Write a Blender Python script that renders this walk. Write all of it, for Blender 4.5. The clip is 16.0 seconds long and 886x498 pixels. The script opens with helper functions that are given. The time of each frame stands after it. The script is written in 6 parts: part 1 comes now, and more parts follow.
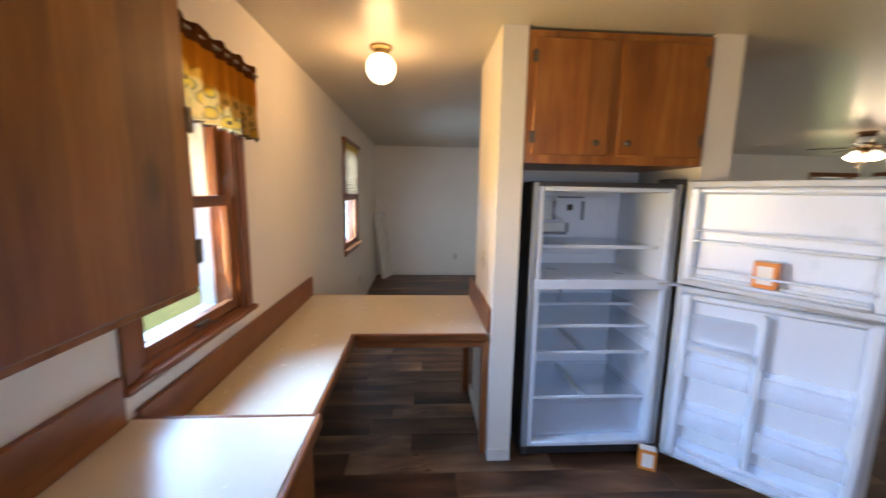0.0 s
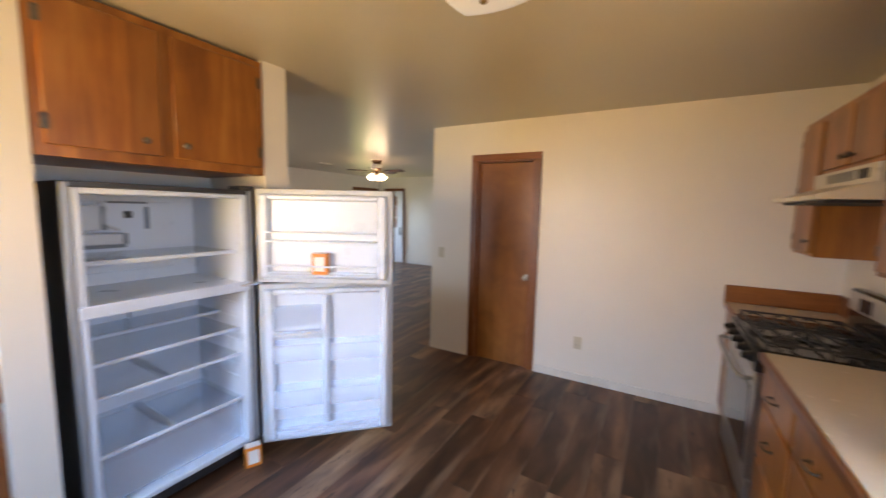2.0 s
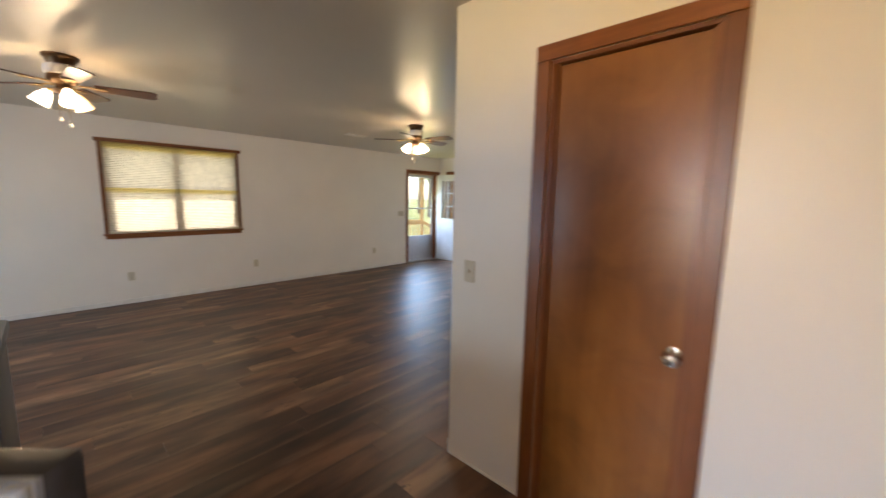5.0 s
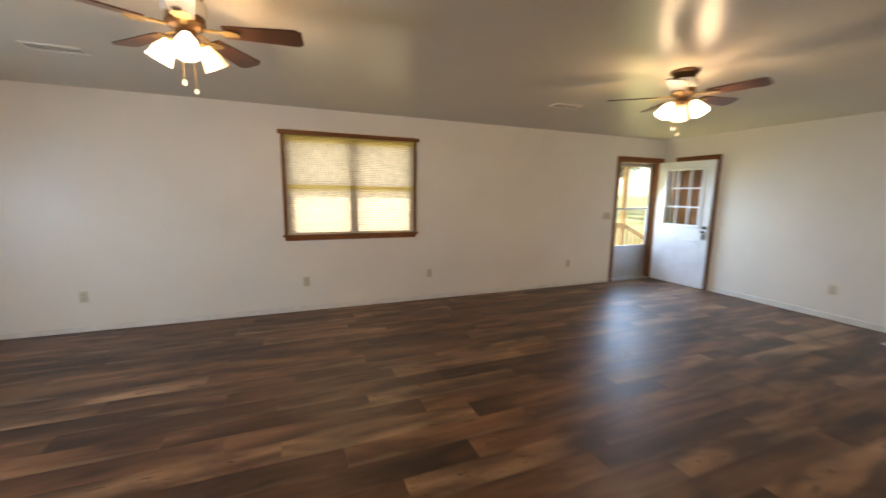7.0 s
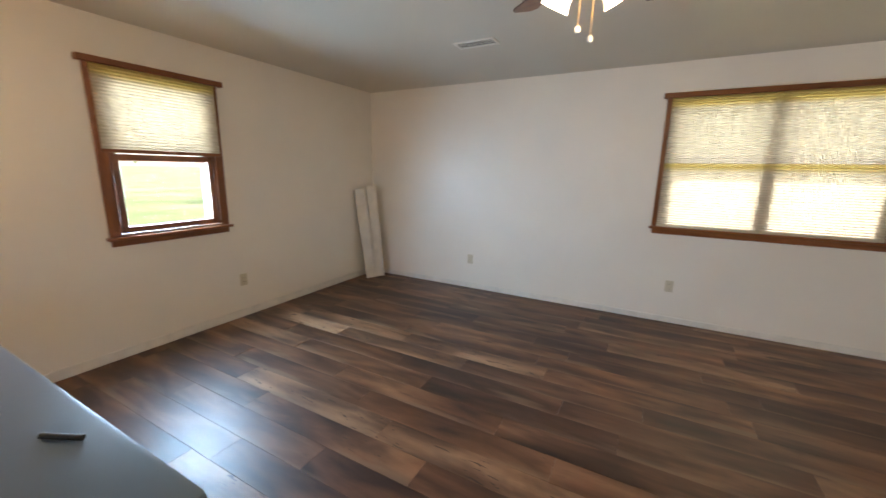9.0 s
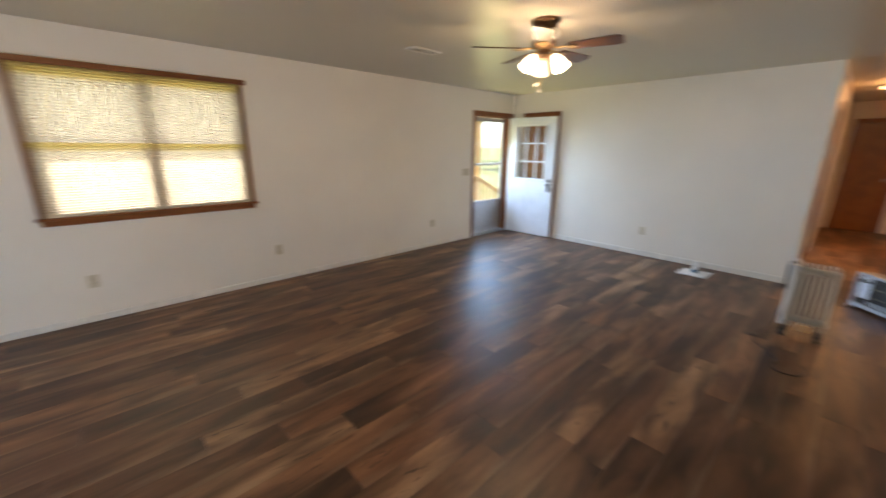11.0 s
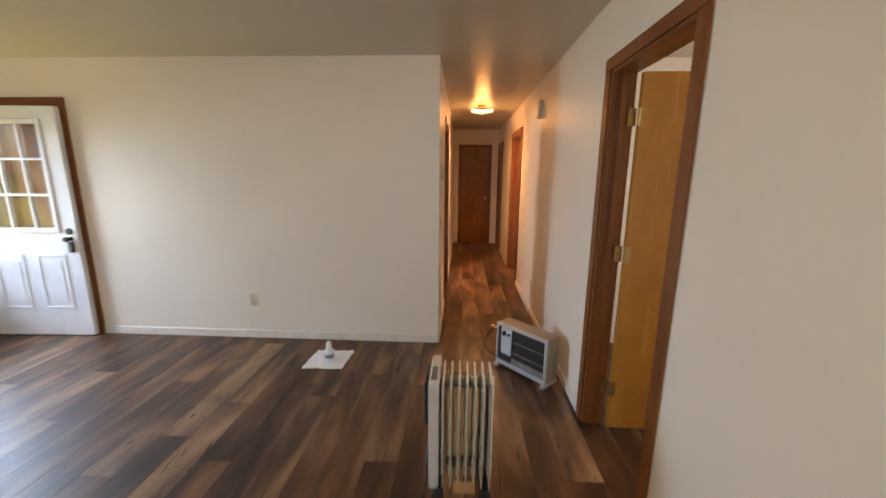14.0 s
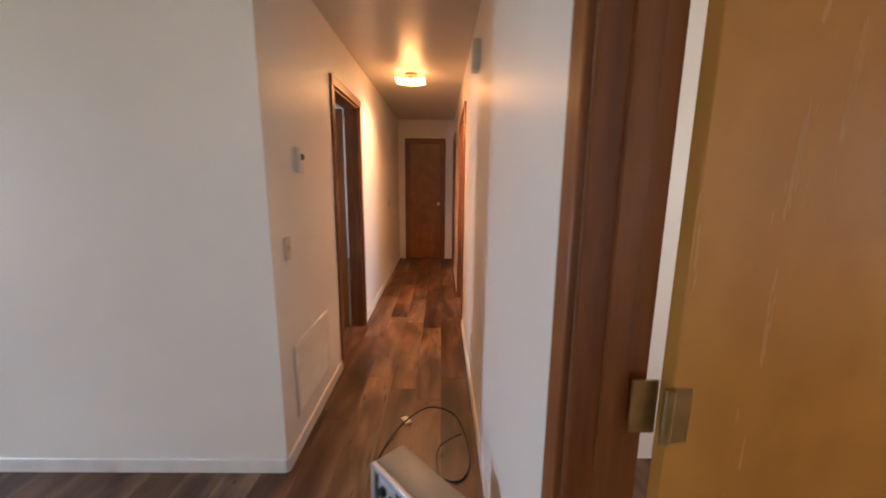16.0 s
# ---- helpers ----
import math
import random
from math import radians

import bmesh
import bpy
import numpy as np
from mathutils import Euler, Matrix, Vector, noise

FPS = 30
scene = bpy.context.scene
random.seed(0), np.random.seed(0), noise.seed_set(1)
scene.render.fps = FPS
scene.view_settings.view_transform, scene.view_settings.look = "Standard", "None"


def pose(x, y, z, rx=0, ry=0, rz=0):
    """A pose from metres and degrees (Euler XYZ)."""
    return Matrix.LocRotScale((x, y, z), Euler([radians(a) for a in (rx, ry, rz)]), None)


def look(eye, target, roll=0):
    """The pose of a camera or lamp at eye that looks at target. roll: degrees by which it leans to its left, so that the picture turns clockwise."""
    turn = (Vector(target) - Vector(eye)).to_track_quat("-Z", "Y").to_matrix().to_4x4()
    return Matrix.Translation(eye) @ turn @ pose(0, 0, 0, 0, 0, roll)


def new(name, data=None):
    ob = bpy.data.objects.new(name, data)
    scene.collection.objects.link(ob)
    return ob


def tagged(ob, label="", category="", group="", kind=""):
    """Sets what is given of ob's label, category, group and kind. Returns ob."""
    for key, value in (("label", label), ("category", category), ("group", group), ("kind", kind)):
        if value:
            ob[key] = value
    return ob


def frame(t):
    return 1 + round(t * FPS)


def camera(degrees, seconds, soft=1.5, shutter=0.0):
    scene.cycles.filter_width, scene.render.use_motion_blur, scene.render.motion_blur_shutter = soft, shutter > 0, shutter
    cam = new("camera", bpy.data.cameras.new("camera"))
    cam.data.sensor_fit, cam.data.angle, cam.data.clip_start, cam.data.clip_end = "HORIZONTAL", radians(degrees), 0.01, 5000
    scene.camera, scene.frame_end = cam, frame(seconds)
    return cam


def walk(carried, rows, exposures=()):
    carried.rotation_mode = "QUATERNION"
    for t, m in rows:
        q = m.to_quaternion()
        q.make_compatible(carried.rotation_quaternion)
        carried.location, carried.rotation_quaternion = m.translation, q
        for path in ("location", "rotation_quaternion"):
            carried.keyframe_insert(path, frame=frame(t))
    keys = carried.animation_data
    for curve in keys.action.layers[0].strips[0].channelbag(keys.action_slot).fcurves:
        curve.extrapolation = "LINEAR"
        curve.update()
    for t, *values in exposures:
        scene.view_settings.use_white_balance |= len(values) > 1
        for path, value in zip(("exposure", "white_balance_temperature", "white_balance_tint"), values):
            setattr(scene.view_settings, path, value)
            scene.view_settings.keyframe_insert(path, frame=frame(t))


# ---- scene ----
cam = camera(99.5, 16.0, soft=1.5, shutter=0.5)
PATH = [
    (0, (-0.009, 0.06, 1.587), (0.11, 2.035, 1.292), 1.0),
    (0.5, (-0.007, 0.054, 1.592), (0.603, 1.939, 1.318), 0.8),
    (1, (0.004, 0.029, 1.59), (1.071, 1.702, 1.337), 1.0),
    (1.5, (0.016, 0.013, 1.59), (1.457, 1.38, 1.358), 1.1),
    (2, (0.052, -0.055, 1.575), (1.773, 0.941, 1.362), 1.2),
    (2.5, (0.168, -0.124, 1.543), (2.077, 0.439, 1.344), 1.1),
    (3, (0.491, -0.158, 1.536), (2.46, 0.137, 1.343), 1.0),
    (3.5, (0.928, -0.028, 1.513), (2.901, 0.24, 1.319), 0.9),
    (4, (1.369, 0.198, 1.49), (3.298, 0.68, 1.272), 1.1),
    (4.5, (1.784, 0.437, 1.503), (3.536, 1.371, 1.262), 0.8),
    (4.7, (1.907, 0.569, 1.484), (3.535, 1.702, 1.232), 0.9),
    (6.8, (2.712, 2.251, 1.461), (3.534, 4.051, 1.172), 0.8),
    (7, (2.698, 2.427, 1.475), (3.433, 4.264, 1.181), 0.8),
    (7.5, (2.581, 2.745, 1.455), (2.732, 4.717, 1.16), 1.1),
    (8, (2.531, 2.956, 1.432), (2.008, 4.861, 1.121), 1.4),
    (8.2, (2.52, 3.03, 1.449), (1.777, 4.857, 1.119), 1.5),
    (8.8, (2.530, 3.070, 1.455), (1.550, 4.767, 1.053), 1.0),
    (9.3, (2.570, 3.060, 1.455), (1.855, 4.874, 1.008), 1.0),
    (9.8, (2.630, 3.020, 1.452), (2.484, 4.956, 0.972), 1.0),
    (10.5, (2.746, 2.944, 1.448), (3.463, 4.749, 0.972), 0.4),
    (11, (2.93, 2.869, 1.545), (4.252, 4.274, 1.019), 0.5),
    (11.5, (3.199, 2.839, 1.546), (4.896, 3.754, 1.015), 0.4),
    (12, (3.57, 2.882, 1.547), (5.405, 3.477, 1.021), 0.4),
    (12.5, (4.015, 2.925, 1.545), (5.92, 3.267, 1.042), 0.6),
    (13, (4.538, 2.938, 1.538), (6.476, 3.125, 1.082), 0.6),
    (13.5, (5.056, 2.974, 1.521), (7.005, 3.111, 1.094), 0.6),
    (14, (5.597, 2.921, 1.526), (7.555, 3.014, 1.129), 0.5),
    (14.5, (6.096, 2.879, 1.486), (8.059, 2.958, 1.11), 0.5),
    (15, (6.518, 2.741, 1.479), (8.482, 2.816, 1.108), 0.5),
    (15.5, (6.89, 2.549, 1.474), (8.856, 2.617, 1.11), 0.3),
    (16, (7.164, 2.36, 1.441), (9.129, 2.347, 1.073), 0.5),
]
EXPOSURES = [(0.0, 1.12, 6200, 15), (0.6, 1.14, 6400, 16), (1.0, 1.28, 6700, 17), (1.7, 1.46, 6600, 16), (2.6, 1.60, 7800, 20), (3.3, 1.62, 8000, 19), (4.0, 1.76, 7100, 14), (4.5, 1.72, 6500, 14), (7.0, 1.82, 7200, 16),
             (7.7, 1.90, 6900, 14), (8.2, 2.02, 6000, 12), (10.3, 1.88, 6900, 13), (11.5, 2.02, 6400, 15), (12.5, 2.04, 7300, 17), (14.0, 1.93, 7800, 20), (15.0, 2.17, 7000, 21), (16.0, 2.08, 6500, 21)]
walk(cam, [(t, look(eye, target, roll)) for t, eye, target, roll in PATH], EXPOSURES)

# the plan: wall faces in metres
XW, XE, YN, YS, YH, XH, XP, YK = -0.86, 8.80, 7.26, 2.14, 3.11, 13.91, 3.60, -1.16

# ---- world, sun, lights ----
world = bpy.data.worlds.new("sky")
scene.world = world
world.use_nodes = True
wt = world.node_tree
sky = wt.nodes.new("ShaderNodeTexSky")
sky.sky_type, sky.sun_disc = "NISHITA", False
sky.sun_elevation, sky.sun_rotation = radians(54), radians(350)
wt.links.new(sky.outputs[0], wt.nodes["Background"].inputs[0])
wt.nodes["Background"].inputs[1].default_value = 0.13
sun = new("sun", bpy.data.lights.new("sun", "SUN"))
sun.data.energy, sun.data.angle, sun.data.color = 4.0, radians(0.5), (1, 0.95, 0.87)
sun.matrix_world = look((0, 0, 0), (0.10, -0.58, -0.81))


def area(name, eye, target, w, h, watts, color, spread=180):
    ob = new(name, bpy.data.lights.new(name, "AREA"))
    ob.data.shape, ob.data.size, ob.data.size_y, ob.data.energy, ob.data.color = "RECTANGLE", w, h, watts, color
    ob.data.spread = radians(spread)
    ob.matrix_world = look(eye, target)
    return ob


def bulb(name, p, r, watts, color):
    ob = new(name, bpy.data.lights.new(name, "POINT"))
    ob.data.shadow_soft_size, ob.data.energy, ob.data.color = r, watts, color
    ob.location = p
    return ob


DAY = (0.60, 0.80, 1.0)
WARM = (1.0, 0.56, 0.22)
# sky light falls in and down through each window, light thrown back by the lawn goes in and up
SKY_BLUE = (0.42, 0.66, 1.0)
area("daylight_kitchen_west", (-1.02, 1.54, 1.60), (3.6, 0.2, -1.2), 0.66, 0.95, 17.0, (0.38, 0.63, 1.0), 88)
area("lawn_bounce_kitchen_west", (-1.02, 1.54, 1.45), (3.6, 0.9, 2.9), 0.66, 0.7, 11.0, (1.0, 0.68, 0.23), 105)
area("daylight_living_west", (-1.02, 4.7, 1.25), (0.6, 5.0, 0.45), 0.74, 0.55, 30.0, (0.50, 0.74, 1.0), 160)
area("daylight_living_blind", (-1.02, 4.7, 1.82), (0.6, 4.7, 1.82), 0.74, 0.46, 1.6, (0.95, 0.97, 0.95))
area("daylight_north", (3.41, YN + 0.30, 1.53), (3.41, 6, 1.53), 1.50, 1.16, 4.6, (1.0, 0.97, 0.90))
area("daylight_sink", (0.62, -1.33, 1.58), (1.1, 2.1, -0.2), 1.05, 0.9, 6.4, (0.34, 0.61, 1.0), 105)
area("lawn_bounce_sink", (0.62, -1.33, 1.30), (2.4, 1.0, 2.45), 1.0, 0.4, 6.8, (1.0, 0.64, 0.22), 140)
area("daylight_door", (8.25, YN + 0.17, 1.32), (8.1, YN - 2.0, 0.2), 0.8, 1.3, 11.0, SKY_BLUE, 102)
area("lawn_bounce_door", (8.25, YN + 0.17, 1.1), (8.0, YN - 2.0, 2.6), 0.8, 0.9, 2.0, (0.95, 1.0, 0.40), 130)
area("daylight_bath", (7.0, -0.97, 1.5), (7.0, 1, 1.4), 1.2, 0.9, 12.8, (0.97, 0.97, 0.97))
area("daylight_south_bedroom", (11.4, -0.97, 1.5), (11.4, 1, 1.4), 1.2, 0.9, 20.0, DAY)
area("daylight_north_bedroom", (11.3, YN + 0.17, 1.5), (11.3, 5, 1.4), 1.2, 0.9, 24.0, DAY)
bulb("light_kitchen", (-0.255, 2.45, 2.25), 0.08, 5.2, WARM)
bulb("light_hall", (11.05, 2.66, 2.26), 0.09, 1.8, (1.0, 0.46, 0.15))
area("light_hall_down", (11.05, 2.66, 2.30), (11.05, 2.661, 0.0), 0.24, 0.24, 7.0, (1.0, 0.50, 0.19), 150)

# ---- materials ----
MATS = {}


def shader(name):
    m = bpy.data.materials.new(name)
    m.use_nodes = True
    return m, m.node_tree, m.node_tree.nodes["Principled BSDF"]


def nd(t, kind, **kw):
    n = t.nodes.new(kind)
    for k, v in kw.items():
        n.inputs[k].default_value = v
    return n


def ramp(t, fac, stops):
    n = t.nodes.new("ShaderNodeValToRGB")
    while len(n.color_ramp.elements) < len(stops):
        n.color_ramp.elements.new(0.5)
    for e, (p, c) in zip(n.color_ramp.elements, stops):
        e.position, e.color = p, (*c, 1)
    t.links.new(fac, n.inputs[0])
    return n.outputs[0]


def mixc(t, fac, a, b, mode="MIX"):
    n = t.nodes.new("ShaderNodeMix")
    n.data_type, n.blend_type = "RGBA", mode
    for sock, v in ((n.inputs[0], fac), (n.inputs[6], a), (n.inputs[7], b)):
        if hasattr(v, "links"):
            t.links.new(v, sock)
        else:
            sock.default_value = v if isinstance(v, (int, float)) else (*v, 1)
    return n.outputs[2]


def math_node(t, op, a, b):
    n = t.nodes.new("ShaderNodeMath")
    n.operation = op
    for sock, v in zip(n.inputs, (a, b)):
        if hasattr(v, "links"):
            t.links.new(v, sock)
        else:
            sock.default_value = v
    return n.outputs[0]


def bump(t, bsdf, height, strength, dist=0.002):
    n = nd(t, "ShaderNodeBump", Strength=strength, Distance=dist)
    t.links.new(height, n.inputs["Height"])
    t.links.new(n.outputs[0], bsdf.inputs["Normal"])


def plain(name, color, rough=0.5, metal=0.0, vary=0.06, scale=6.0, relief=0.0, relief_scale=200.0, gloss_vary=0.08, **kw):
    """Paint, plastic or metal with faint blotches and relief."""
    m, t, b = shader(name)
    pos = t.nodes.new("ShaderNodeNewGeometry").outputs["Position"]
    n1 = nd(t, "ShaderNodeTexNoise", Scale=scale, Detail=5.0)
    t.links.new(pos, n1.inputs["Vector"])
    lo = tuple(c * (1 - vary * 2) for c in color)
    hi = tuple(min(1, c * (1 + vary)) for c in color)
    t.links.new(ramp(t, n1.outputs[0], [(0.3, lo), (0.7, hi)]), b.inputs["Base Color"])
    b.inputs["Roughness"].default_value, b.inputs["Metallic"].default_value = rough, metal
    r = nd(t, "ShaderNodeMapRange")
    r.inputs["To Min"].default_value, r.inputs["To Max"].default_value = max(0.02, rough - gloss_vary), min(1, rough + gloss_vary)
    t.links.new(n1.outputs[0], r.inputs[0])
    t.links.new(r.outputs[0], b.inputs["Roughness"])
    if relief:
        n2 = nd(t, "ShaderNodeTexNoise", Scale=relief_scale, Detail=3.0)
        t.links.new(pos, n2.inputs["Vector"])
        bump(t, b, n2.outputs[0], relief)
    for k, v in kw.items():
        b.inputs[k].default_value = v
    MATS[name] = m
    return m


def wood(name, dark, mid, light, axis="z", rough=0.4, knots=0.0, random_tone=0.12, fine=1.0, board=0.0, across="x", coat=0.0, blotch=0.1, relief=0.12):
    """Stained wood with grain along one axis of the object, cathedral figure, knots, and glued-up boards of changing tone."""
    m, t, b = shader(name)
    co = t.nodes.new("ShaderNodeTexCoord").outputs["Object"]
    rnd = t.nodes.new("ShaderNodeObjectInfo").outputs["Random"]
    isl = t.nodes.new("ShaderNodeNewGeometry").outputs["Random Per Island"]
    tone = math_node(t, "FRACT", math_node(t, "ADD", rnd, isl), 0.0)
    off = nd(t, "ShaderNodeCombineXYZ")
    for i in range(3):
        t.links.new(math_node(t, "MULTIPLY", tone, 13.0 + 7 * i), off.inputs[i])
    add = t.nodes.new("ShaderNodeVectorMath")
    t.links.new(co, add.inputs[0])
    t.links.new(off.outputs[0], add.inputs[1])
    mp = t.nodes.new("ShaderNodeMapping")
    k = {"x": 0, "y": 1, "z": 2}[axis]
    sc = [1.0, 1.0, 1.0]
    sc[k] = 0.09
    mp.inputs["Scale"].default_value = sc
    t.links.new(add.outputs[0], mp.inputs["Vector"])
    grain = nd(t, "ShaderNodeTexNoise", Scale=60.0 * fine, Detail=6.0, Roughness=0.65)
    figure = nd(t, "ShaderNodeTexNoise", Scale=9.0 * fine, Detail=3.0, Distortion=1.2)
    for n in (grain, figure):
        t.links.new(mp.outputs[0], n.inputs["Vector"])
    f = math_node(t, "ADD", math_node(t, "MULTIPLY", grain.outputs[0], 0.3), math_node(t, "MULTIPLY", figure.outputs[0], 0.7))
    col = ramp(t, f, [(0.32, dark), (0.5, mid), (0.68, light)])
    if board:
        sep = t.nodes.new("ShaderNodeSeparateXYZ")
        t.links.new(add.outputs[0], sep.inputs[0])
        cell = math_node(t, "FLOOR", math_node(t, "DIVIDE", sep.outputs[{"x": 0, "y": 1, "z": 2}[across]], board), 0.0)
        wn = t.nodes.new("ShaderNodeTexWhiteNoise")
        wn.noise_dimensions = "1D"
        t.links.new(cell, wn.inputs["W"])
        col = mixc(t, 1.0, col, ramp(t, wn.outputs[0], [(0.0, (0.72, 0.66, 0.6)), (0.5, (0.95, 0.93, 0.9)), (1.0, (1.15, 1.12, 1.05))]), "MULTIPLY")
    if knots:
        mk = t.nodes.new("ShaderNodeMapping")
        ks = [1.0, 1.0, 1.0]
        ks[k] = 0.55
        ks[{"x": 1, "y": 0, "z": 1}[across]] = 0.0
        mk.inputs["Scale"].default_value = ks
        t.links.new(add.outputs[0], mk.inputs["Vector"])
        vo = nd(t, "ShaderNodeTexVoronoi", Scale=knots)
        t.links.new(mk.outputs[0], vo.inputs["Vector"])
        kf = ramp(t, vo.outputs["Distance"], [(0.03, (1, 1, 1)), (0.10, (0, 0, 0))])
        col = mixc(t, math_node(t, "MULTIPLY", kf, 0.75), col, tuple(c * 0.35 for c in dark))
    cloud = nd(t, "ShaderNodeTexNoise", Scale=4.5, Detail=4.0, Distortion=0.6)
    t.links.new(add.outputs[0], cloud.inputs["Vector"])
    col = mixc(t, 1.0, col, ramp(t, cloud.outputs[0], [(0.34, tuple(1 - blotch * v for v in (1.0, 1.15, 1.3))), (0.66, (1 + blotch, 1 + blotch, 1 + blotch))]), "MULTIPLY")
    lo, hi = 1 - random_tone, 1 + random_tone
    col = mixc(t, 1.0, col, ramp(t, tone, [(0.0, (lo, lo, lo)), (1.0, (hi, hi, hi))]), "MULTIPLY")
    t.links.new(col, b.inputs["Base Color"])
    rr = nd(t, "ShaderNodeMapRange")
    rr.inputs["To Min"].default_value, rr.inputs["To Max"].default_value = rough - 0.67 * relief, rough + relief
    t.links.new(grain.outputs[0], rr.inputs[0])
    t.links.new(rr.outputs[0], b.inputs["Roughness"])
    b.inputs["Coat Weight"].default_value, b.inputs["Coat Roughness"].default_value = coat, 0.2
    bump(t, b, grain.outputs[0], relief, 0.001)
    MATS[name] = m
    return m


def glass(name, tint=(1, 1, 1), rough=0.0, alpha=0.12):
    m, t, b = shader(name)
    tr = t.nodes.new("ShaderNodeBsdfTransparent")
    tr.inputs[0].default_value = (*tint, 1)
    gl = t.nodes.new("ShaderNodeBsdfGlossy")
    gl.inputs["Roughness"].default_value = rough
    lw = nd(t, "ShaderNodeLayerWeight", Blend=0.5)
    power = math_node(t, "POWER", lw.outputs["Facing"], 4.0)
    gloss = math_node(t, "ADD", math_node(t, "MULTIPLY", power, 0.7), 0.035)
    mx = t.nodes.new("ShaderNodeMixShader")
    t.links.new(gloss, mx.inputs[0])
    t.links.new(tr.outputs[0], mx.inputs[1])
    t.links.new(gl.outputs[0], mx.inputs[2])
    t.links.new(mx.outputs[0], t.nodes["Material Output"].inputs[0])
    MATS[name] = m
    return m


def glow(name, color, strength):
    m, t, b = shader(name)
    b.inputs["Base Color"].default_value = (0.9, 0.88, 0.82, 1)
    b.inputs["Emission Color"].default_value = (*color, 1)
    b.inputs["Emission Strength"].default_value = strength
    b.inputs["Roughness"].default_value = 0.3
    MATS[name] = m
    return m


def shade_cloth(name, color, through_it):
    """Pleated blind cloth: lets some of the daylight through. Yellow light at the sash tops is painted in."""
    m, t, b = shader(name)
    df, tl = t.nodes.new("ShaderNodeBsdfDiffuse"), t.nodes.new("ShaderNodeBsdfTranslucent")
    pos = t.nodes.new("ShaderNodeNewGeometry").outputs["Position"]
    n = nd(t, "ShaderNodeTexNoise", Scale=14.0, Detail=4.0)
    t.links.new(pos, n.inputs["Vector"])
    c = ramp(t, n.outputs[0], [(0.3, tuple(v * 0.85 for v in color)), (0.7, color)])
    sep = t.nodes.new("ShaderNodeSeparateXYZ")
    t.links.new(pos, sep.inputs[0])
    # yellow light behind each sash top, put into the cloth colour by height
    band = ramp(t, math_node(t, "DIVIDE", math_node(t, "SUBTRACT", sep.outputs[2], 0.9), 1.3), [(0.44, (0, 0, 0)), (0.478, (0.8, 0.8, 0.8)), (0.500, (0.8, 0.8, 0.8)), (0.503, (0, 0, 0)), (0.865, (0, 0, 0)), (0.90, (0.8, 0.8, 0.8))])
    c = mixc(t, band, c, (0.66, 0.52, 0.14))
    t.links.new(c, df.inputs[0])
    t.links.new(c, tl.inputs[0])
    mx = t.nodes.new("ShaderNodeMixShader")
    mx.inputs[0].default_value = through_it
    t.links.new(df.outputs[0], mx.inputs[1])
    t.links.new(tl.outputs[0], mx.inputs[2])
    t.links.new(mx.outputs[0], t.nodes["Material Output"].inputs[0])
    MATS[name] = m
    return m


def frosted_plastic(name, tint, body):
    """Clear moulded plastic: mostly see-through, faintly milky."""
    m = glass(name, tint, 0.12)
    t = m.node_tree
    old = t.nodes["Material Output"].inputs[0].links[0].from_socket
    df = t.nodes.new("ShaderNodeBsdfDiffuse")
    df.inputs[0].default_value = (0.78, 0.82, 0.90, 1)
    mx = t.nodes.new("ShaderNodeMixShader")
    mx.inputs[0].default_value = body
    t.links.new(old, mx.inputs[1])
    t.links.new(df.outputs[0], mx.inputs[2])
    t.links.new(mx.outputs[0], t.nodes["Material Output"].inputs[0])
    return m


wall_paint = plain("cream_wall_paint", (0.82, 0.765, 0.67), 0.40, vary=0.02, scale=1.5, gloss_vary=0.02, relief=0.08, relief_scale=160)
# off-white ceiling with its dimness put into the colour, darker than the walls
ceiling_paint = plain("dimmed_glossy_ceiling_paint", (0.56, 0.51, 0.42), 0.33, vary=0.015, scale=1.2, relief=0.22, relief_scale=38, gloss_vary=0.01)
white_trim = plain("white_baseboard_paint", (0.78, 0.74, 0.66), 0.4, vary=0.05, scale=9)
trim_wood = wood("stained_trim_wood", (0.13, 0.038, 0.010), (0.21, 0.068, 0.017), (0.28, 0.10, 0.028), "z", 0.35)
trim_wood_x = wood("stained_trim_wood_along_x", (0.13, 0.038, 0.010), (0.21, 0.068, 0.017), (0.28, 0.10, 0.028), "x", 0.35)
trim_wood_y = wood("stained_trim_wood_along_y", (0.13, 0.038, 0.010), (0.21, 0.068, 0.017), (0.28, 0.10, 0.028), "y", 0.35)
door_wood = wood("birch_door_veneer", (0.205, 0.074, 0.016), (0.245, 0.092, 0.021), (0.285, 0.112, 0.028), "z", 0.32, fine=0.6, random_tone=0.04, blotch=0.16, relief=0.03)
light_door_wood = wood("golden_birch_door_veneer", (0.38, 0.170, 0.030), (0.40, 0.182, 0.034), (0.42, 0.195, 0.039), "z", 0.27, fine=0.35, random_tone=0.04, blotch=0.10, relief=0.01)
pine = wood("knotty_pine", (0.21, 0.066, 0.012), (0.33, 0.120, 0.022), (0.42, 0.175, 0.040), "z", 0.33, knots=2.7, board=0.13, across="x", coat=0.2)
pine_y = wood("knotty_pine_facing_x", (0.21, 0.066, 0.012), (0.33, 0.120, 0.022), (0.42, 0.175, 0.040), "z", 0.33, knots=2.7, board=0.13, across="y", coat=0.2)
laminate = plain("cream_laminate", (0.70, 0.61, 0.46), 0.27, vary=0.006, scale=25, relief=0.02, gloss_vary=0.01)


